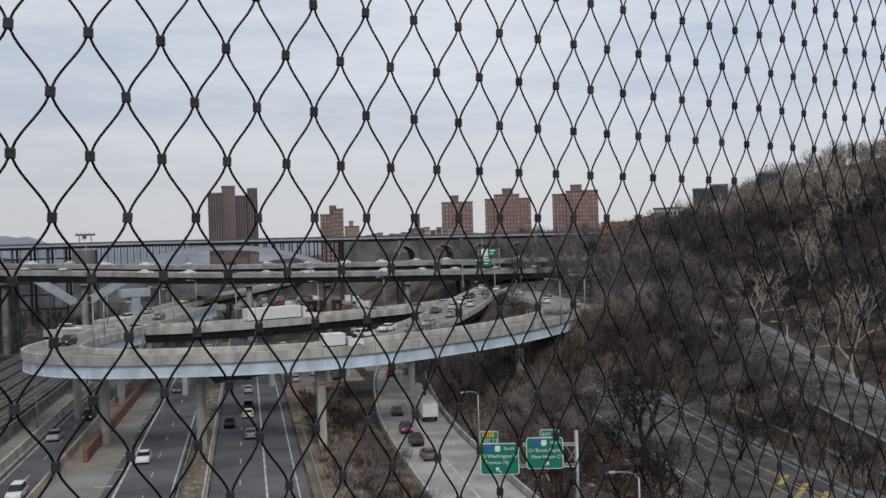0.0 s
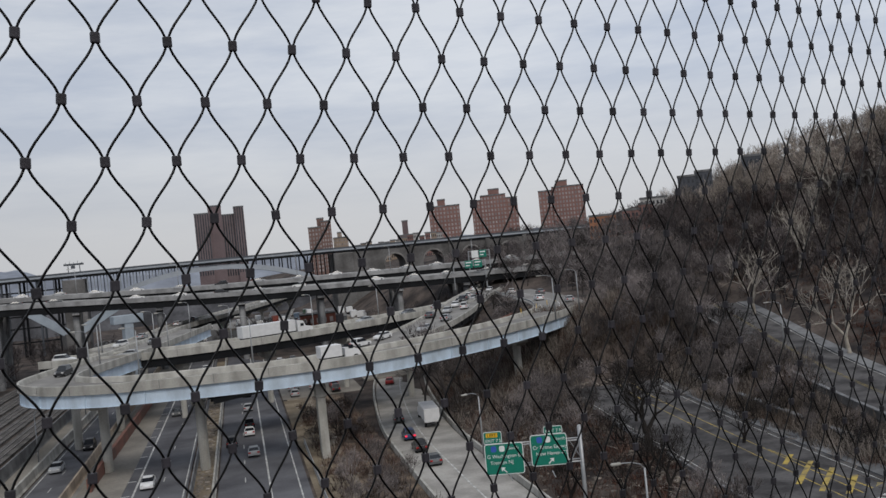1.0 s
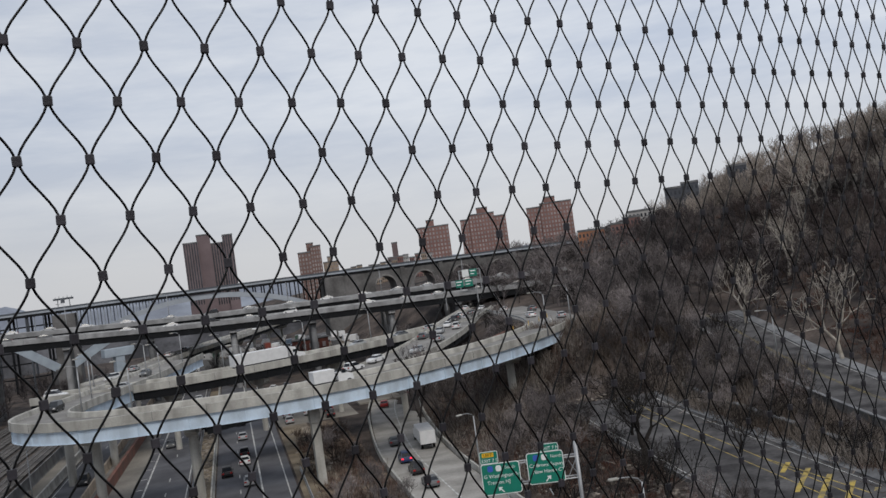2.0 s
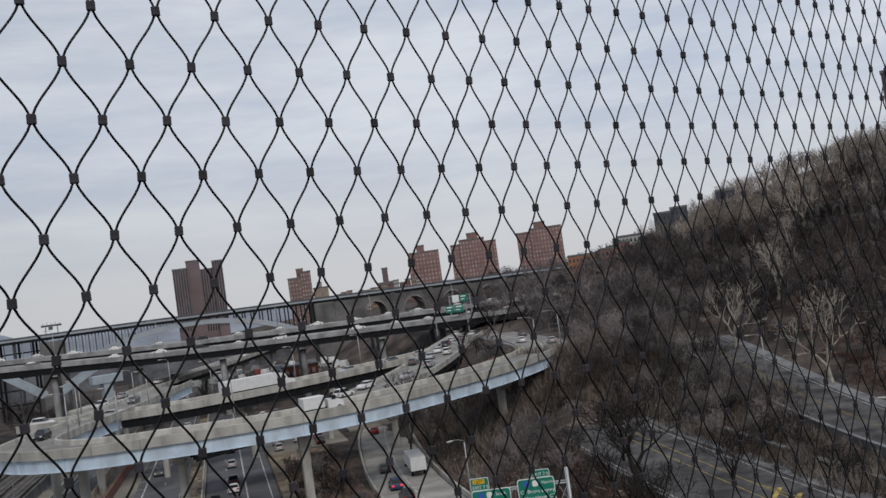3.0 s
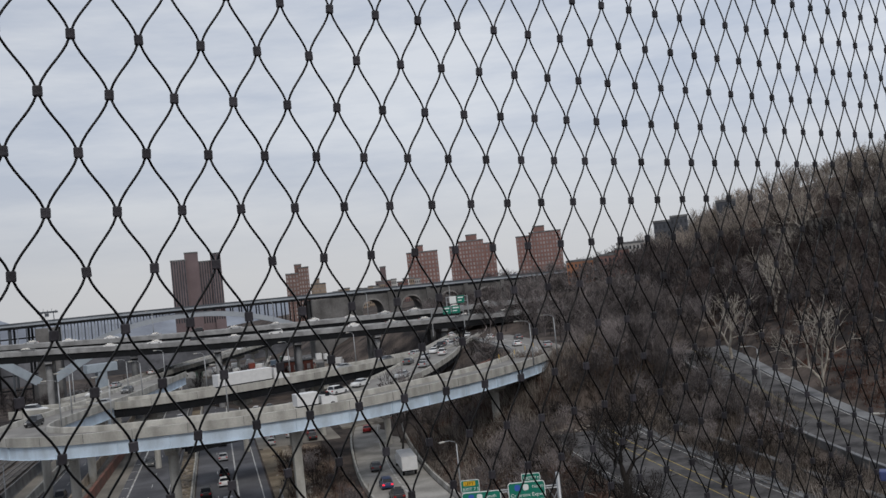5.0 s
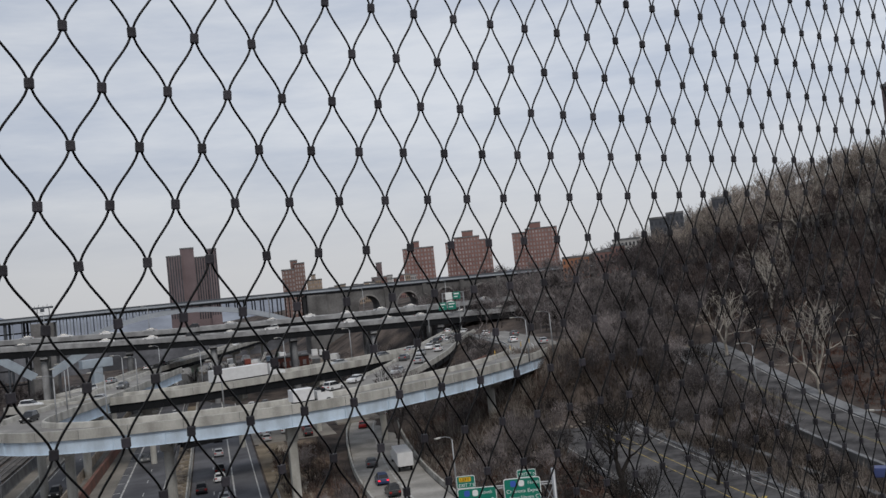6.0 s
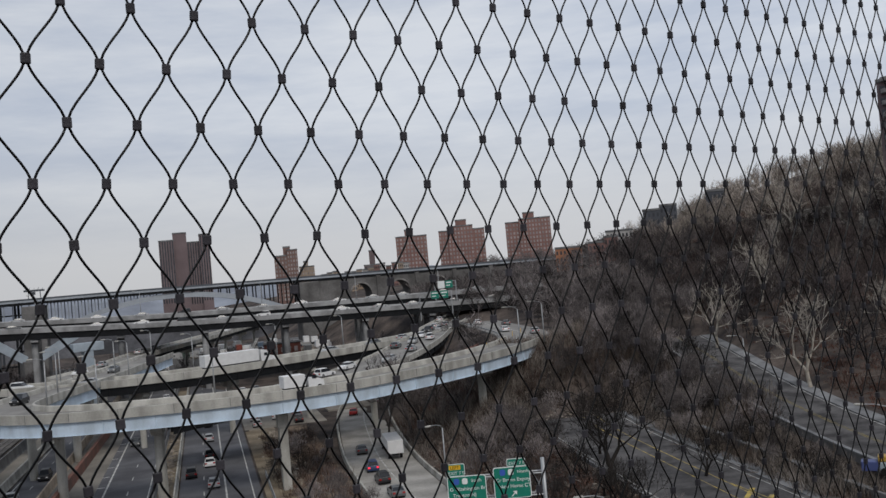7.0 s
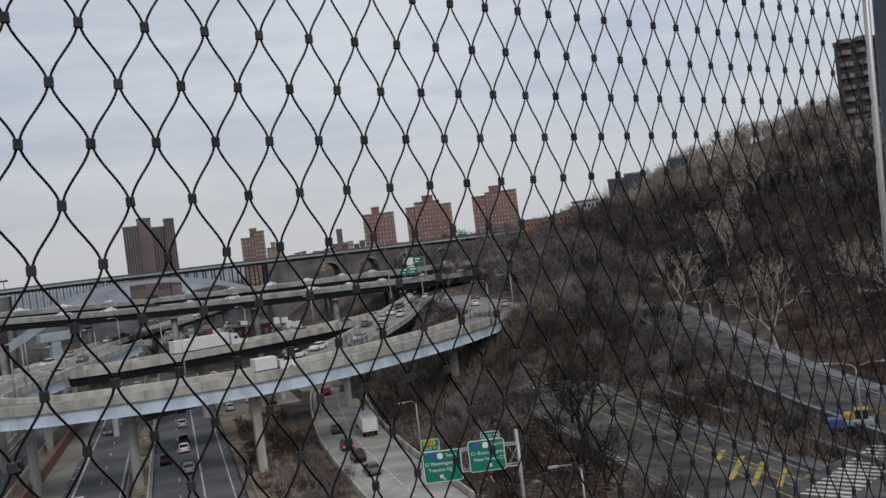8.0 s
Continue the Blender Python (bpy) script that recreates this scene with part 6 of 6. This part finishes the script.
for kind, i, o in (("red", 30, -2.2), ("navy", 18, -2.4), ("black", 16, -2.2), ("grey", 14, -2.0), ("white", 33, 2.3), ("grey", 21, -2.4)):
    on_path(CARS[kind], RAMP_IN, min(i, len(RAMP_IN) - 2), o, 0.06)
on_path(HAULER, RAMP_IN, 20, 2.4, 0.06)
i_semi = min(range(len(MID)), key=lambda i: (MID[i] - Vector((93, 172, 12.9))).length)
on_path(SEMI, MID, i_semi, -3.4, 0.52)
SEMI.scale = (1.0, 1.0, 0.88)
def nearest(path, x, y):
    return min(range(len(path) - 1), key=lambda i: math.hypot(path[i].x - x, path[i].y - y))


SMALL_BOXER = make_lorry("small white box lorry on the curved ramp", WHITE, WHITE, 3.9, False)
on_path(SMALL_BOXER, LOOP, nearest(LOOP, 71.5, 116), -3.6, 0.52)
SMALL_BOXER.scale = (0.85, 0.85, 0.82)
for kind, x, y, o in (("black", 44, 167, -4.2), ("grey", 76, 208, -4.0), ):
    on_path(CARS[kind], LOOP, nearest(LOOP, x, y), o, 0.52)
for kind, x, y, o in (("silver", 154, 151, 2.4), ("white", 163, 163, -2.6), ("grey", 176, 182, 2.6), ("white", 186, 197, -2.4)):
    on_path(CARS[kind], LANDING, nearest(LANDING, x, y), o, 0.07)
r2 = random.Random(3)
for path, up, step, offs in ((MERGE, 0.72, 2, (-2.8, -6.0, -8.4)), (HIGH, 0.82, 2, (-3, -7, -12)), (HIGH2, 0.82, 2, (-3, -7, -12)), (REAR, 0.72, 3, (-2.6, -5.4)), (MID, 0.52, 5, (-4.5,))):
    for i in range(1, len(path) - 1, step):
        if path is MID and abs(i - i_semi) < 6:
            continue
        if r2.random() < 0.85:
            on_path(CARS[r2.choice(("white", "white", "silver", "suv", "grey", "black", "silver"))], path, i, r2.choice(offs), up, r2.random() < 0.5)
# yard: parked lorries, trailers and containers
CONT = [paint("rust_red_container", (0.22, 0.06, 0.045)), paint("blue_grey_container", (0.08, 0.11, 0.15)), paint("dark_green_container", (0.05, 0.08, 0.06)), GREY, WHITE]
for k in range(44):
    x, y = 168 + (k % 9) * 8.2 + r2.uniform(-1, 1), 304 + (k // 9) * 17 + r2.uniform(-1.5, 1.5)
    if k % 4 == 0:
        put(BOXER, x, y, 4.02, 60 + r2.uniform(-15, 15))
    elif k % 4 == 1:
        put(CARS["black"], x, y, 4.02, 60 + r2.uniform(-15, 15))
    else:
        m = Matrix.Rotation(radians(62 + r2.uniform(-8, 8)), 4, "Z")
        plan = [(-3 + e * 0.3, -1.2 - (0.05 if e % 4 in (1, 2) else 0)) for e in range(21)]
        plan += [(a, -b) for a, b in plan[::-1]]
        bm = bmesh.new()
        lo, hi = [bm.verts.new((a, b, 0.1)) for a, b in plan], [bm.verts.new((a, b, 2.6)) for a, b in plan]
        bm.faces.new(lo[::-1])
        bm.faces.new(hi)
        for e in range(len(plan)):
            bm.faces.new((lo[e], lo[(e + 1) % len(plan)], hi[(e + 1) % len(plan)], hi[e]))
        th = part("container", turned(bm, m), CONT[k % 5])
        th.location = (x, y, 3.9)
        tagged(th, "ribbed steel shipping container in the yard", "container", "containers in the yard")
for k in range(26):
    p = sq(205 + (k % 9) * 9 + r2.uniform(-2, 2), 9 + (k // 9) * 5 + r2.uniform(-1, 1))
    ob = CARS[r2.choice(("white", "silver", "grey", "black", "suv", "red"))]
    put(ob, p.x, p.y, 0.03, 63 + r2.uniform(-12, 12))
for k in range(16):
    p = sq(335 + (k % 8) * 15 + r2.uniform(-3, 3), -16 + (k // 8) * 26 + r2.uniform(-3, 3))
    put(HAULER if k % 3 == 0 else CARS[r2.choice(("white", "silver", "red", "black"))], p.x, p.y, 0.03, 63 + r2.uniform(-20, 20))
GREY_BLUE = paint("pale_blue_grey_paint", (0.30, 0.35, 0.38))


# yellow and blue machine near the crossing
def digger():
    th = empty("road_machine", "yellow and blue road machine by the crossing", "machine", at=(105.2, 46.8, terrain(105.2, 46.8)))
    m = Matrix.Rotation(radians(294), 4, "Z") @ Matrix.Scale(0.85, 4)
    yellow, blue = paint("faded_machine_yellow", (0.42, 0.27, 0.06)), paint("faded_machine_blue", (0.07, 0.09, 0.22))
    part("body", turned(blocks(((-2, -1, 0.6), (1.6, 1, 1.7)), bevel=0.12), m), GREY_BLUE, th)
    part("cab", turned(blocks(((-0.6, -0.8, 1.71), (0.9, 0.8, 2.9)), bevel=0.1), m), CAR_GLASS, th)
    part("cab_roof", turned(blocks(((-0.7, -0.9, 2.91), (1.0, 0.9, 3.05)), bevel=0.04), m), yellow, th)
    part("boom", turned(tube(bmesh.new(), [(1.2, 0, 1.4), (2.6, 0, 3.0), (3.6, 0, 1.2)], 0.16, 6), m), yellow, th)
    part("hood", turned(blocks(((-2.1, -0.9, 1.71), (-0.75, 0.9, 2.5)), bevel=0.12), m), yellow, th, "yellow engine hood")
    part("sheet", turned(blocks(((-4.2, -0.9, 0.5), (-2.12, 0.9, 1.8)), bevel=0.1), m), blue, th, "blue tank")
    for x in (-1.4, 1.1):
        for y in (-1.05, 1.05):
            part("tyre", turned(tube(bmesh.new(), [(x, y - 0.18, 0.5), (x, y + 0.18, 0.5)], 0.5, 12), m), TYRE, th)


digger()


# ---- buildings on the hill and the far shore ----
def house(label, left, right, dist, top, base, brick, cols, wings=((0, 1, 0, 0),), glass=WINDOW_DARK, depth=14.0):
    return tower(label, left, right, dist, top, base, wings, brick, cols, glass, depth)


SLATE = material("dark_slate_grey_render", (0.09, 0.095, 0.11), 0.85, 0, 0.1, 0.15, 1, 0.1)
PALE_WALL = material("pale_grey_render", (0.42, 0.41, 0.40), 0.85, 0, 0.1, 0.12, 1, 0.1)
house("orange brick building above the woods", 47.9, 49.5, 420, 35, 15, BRICK_ORANGE, 7)
house("dark red brick building above the woods", 49.9, 51.7, 410, 38, 15, BRICK_RED, 8, ((0, 0.55, -2, 0), (0.55, 1, 0, 1)))
house("pale grey building above the woods", 51.0, 52.6, 440, 41, 20, PALE_WALL, 7)
house("dark grey terrace on the hill crest", 53.3, 55.3, 405, 47.5, 24, SLATE, 9, ((0, 0.5, 0, 0), (0.5, 1, 1.5, 2)))
house("dark grey house on the hill crest", 57.0, 58.1, 380, 51.5, 34, SLATE, 5)
r3 = random.Random(9)
for k in range(16):
    az = 33.2 + k * 0.36
    house("low terraced building beyond the arches", az, az + 0.33, 640 + r3.uniform(-20, 20), 33 + k * 0.4 + r3.uniform(-1.5, 1.5), 10, r3.choice((BRICK_TAN, PALE_WALL, BRICK_TAN, BRICK_RED)), 3)


def prism(plan, z0, z1):
    """An upright block over a plan outline."""
    bm = bmesh.new()
    lo, hi = [bm.verts.new((a, b, z0)) for a, b in plan], [bm.verts.new((a, b, z1)) for a, b in plan]
    bm.faces.new(lo[::-1])
    bm.faces.new(hi)
    for k in range(len(plan)):
        bm.faces.new((lo[k], lo[(k + 1) % len(plan)], hi[(k + 1) % len(plan)], hi[k]))
    return bm


def balcony_tower():
    az0, dist = 66.7, 262
    th = house("tall brown tower with stacked balconies", az0, az0 + 7, dist, 68, 36, BRICK_DARK, 12, ((0, 0.32, 0, 2), (0.32, 1, 3, 0)), WINDOW_DARK)
    la, ra = radians(az0), radians(az0 + 7)
    a, b = Vector((math.sin(la), math.cos(la), 0)), Vector((math.sin(ra), math.cos(ra), 0))
    wide = (b - a).length * dist
    m = Matrix.Rotation(math.atan2(b.y - a.y, b.x - a.x), 4, "Z")
    for f in range(10):
        z = 5 + f * 3.0
        for x, face in ((-wide / 2 + 2.6, 2.0), (-wide / 2 + 6.8, 2.0), (-wide / 2 + 13, 0.0)):
            # rounded slab and a rounded parapet on its rim
            rim = [(x - 1.75 * math.cos(math.pi * k / 8), face - 0.02 - 2.0 * math.sin(math.pi * k / 8)) for k in range(9)]
            bal = part("balcony", turned(prism(rim, z, z + 0.2), m), STONE, th, "concrete balcony slab")
            inner = [(x + (a - x) * 0.9, face - 0.02 + (b - face + 0.02) * 0.9) for a, b in rim]
            part("balcony_front", turned(prism(rim + inner[::-1], z + 0.21, z + 1.15), m), STONE_PALE_RING, bal, "rounded balcony parapet")


balcony_tower()


def far_ridge():
    V, F = [], []
    n = 120
    for i in range(n + 1):
        az = radians(-12 + 66 * i / n)
        h = 37 + 15 * (1 - smooth(14.2, 16.4, math.degrees(az))) + 6 * noise.noise(Vector((i * 0.09, 0, 0))) + 4 * noise.noise(Vector((i * 0.5, 4, 0))) + 1.5 * noise.noise(Vector((i * 1.7, 9, 0)))
        d = Vector((math.sin(az), math.cos(az), 0))
        V += [d * 1150 + Vector((0, 0, -2)), d * 1200 + Vector((0, 0, h * 0.7)), d * 1300 + Vector((0, 0, h)), d * 1700 + Vector((0, 0, -2))]
    for i in range(n):
        for k in range(3):
            F.append((i * 4 + k, i * 4 + k + 1, i * 4 + k + 5, i * 4 + k + 4))
    # pale blue-grey: the distance haze is put into the shore's colour
    haze = material("haze_tinted_far_shore", (0.25, 0.275, 0.32), 0.95, 0, 0.02, 0.2, 0.1, 0.2, tint=(0.17, 0.185, 0.22))
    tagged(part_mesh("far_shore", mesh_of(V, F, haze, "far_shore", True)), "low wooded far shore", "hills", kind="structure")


far_ridge()


def far_bank():
    """Dark wooded bank behind the left end of the arch bridge, with an uneven tree line."""
    V, F = [], []
    n = 90
    for i in range(n + 1):
        deg = -14 + 47 * i / n
        d = Vector((math.sin(radians(deg)), math.cos(radians(deg)), 0))
        h = 29 - 12 * smooth(12.0, 16.8, deg) + 2 * noise.noise(Vector((i * 0.3, 2, 0))) + 1.6 * noise.noise(Vector((i * 1.1, 5, 0)))
        V += [d * 560 + Vector((0, 0, -2)), d * 575 + Vector((0, 0, h * 0.75)), d * 600 + Vector((0, 0, h)), d * 680 + Vector((0, 0, -2))]
    for i in range(n):
        for k in range(3):
            F.append((i * 4 + k, i * 4 + k + 1, i * 4 + k + 5, i * 4 + k + 4))
    dark = material("dark_wooded_bank", (0.10, 0.10, 0.108), 0.95, 0, 0.05, 0.4, 0.5, 0.5, tint=(0.035, 0.035, 0.038))
    tagged(part_mesh("far_bank", mesh_of(V, F, dark, "far_bank", True)), "dark wooded river bank behind the bridge", "hills", kind="structure")


far_bank()


def harbour_gantry():
    th = empty("harbour_gantry", "small dark lattice gantry on the far shore", "crane", at=(269, 859, 0))
    m = Matrix.Rotation(radians(-17), 4, "Z")
    for x in (-6, 6):
        for y in (-2, 2):
            part("leg", tube(bmesh.new(), [m @ Vector((x, y, -0.5)), m @ Vector((x * 0.8, y, 43.5))], 0.35, 4), STEEL_MID, th)
    part("boom", turned(blocks(((-8.5, -0.8, 43.5), (8.5, 0.8, 45.2)), bevel=0.1), m), STEEL_MID, th)
    part("cabin", turned(blocks(((-2.5, -1.2, 40.6), (1.0, 1.2, 43.4)), bevel=0.1), m), STEEL_MID, th)
    for k in range(5):
        part("mast", tube(bmesh.new(), [m @ Vector((-7 + k * 3.4, 0, 45.1)), m @ Vector((-7 + k * 3.4 + 0.5, 0, 46.4 + (k % 2) * 0.9))], 0.2, 4), STEEL_MID, th)


harbour_gantry()
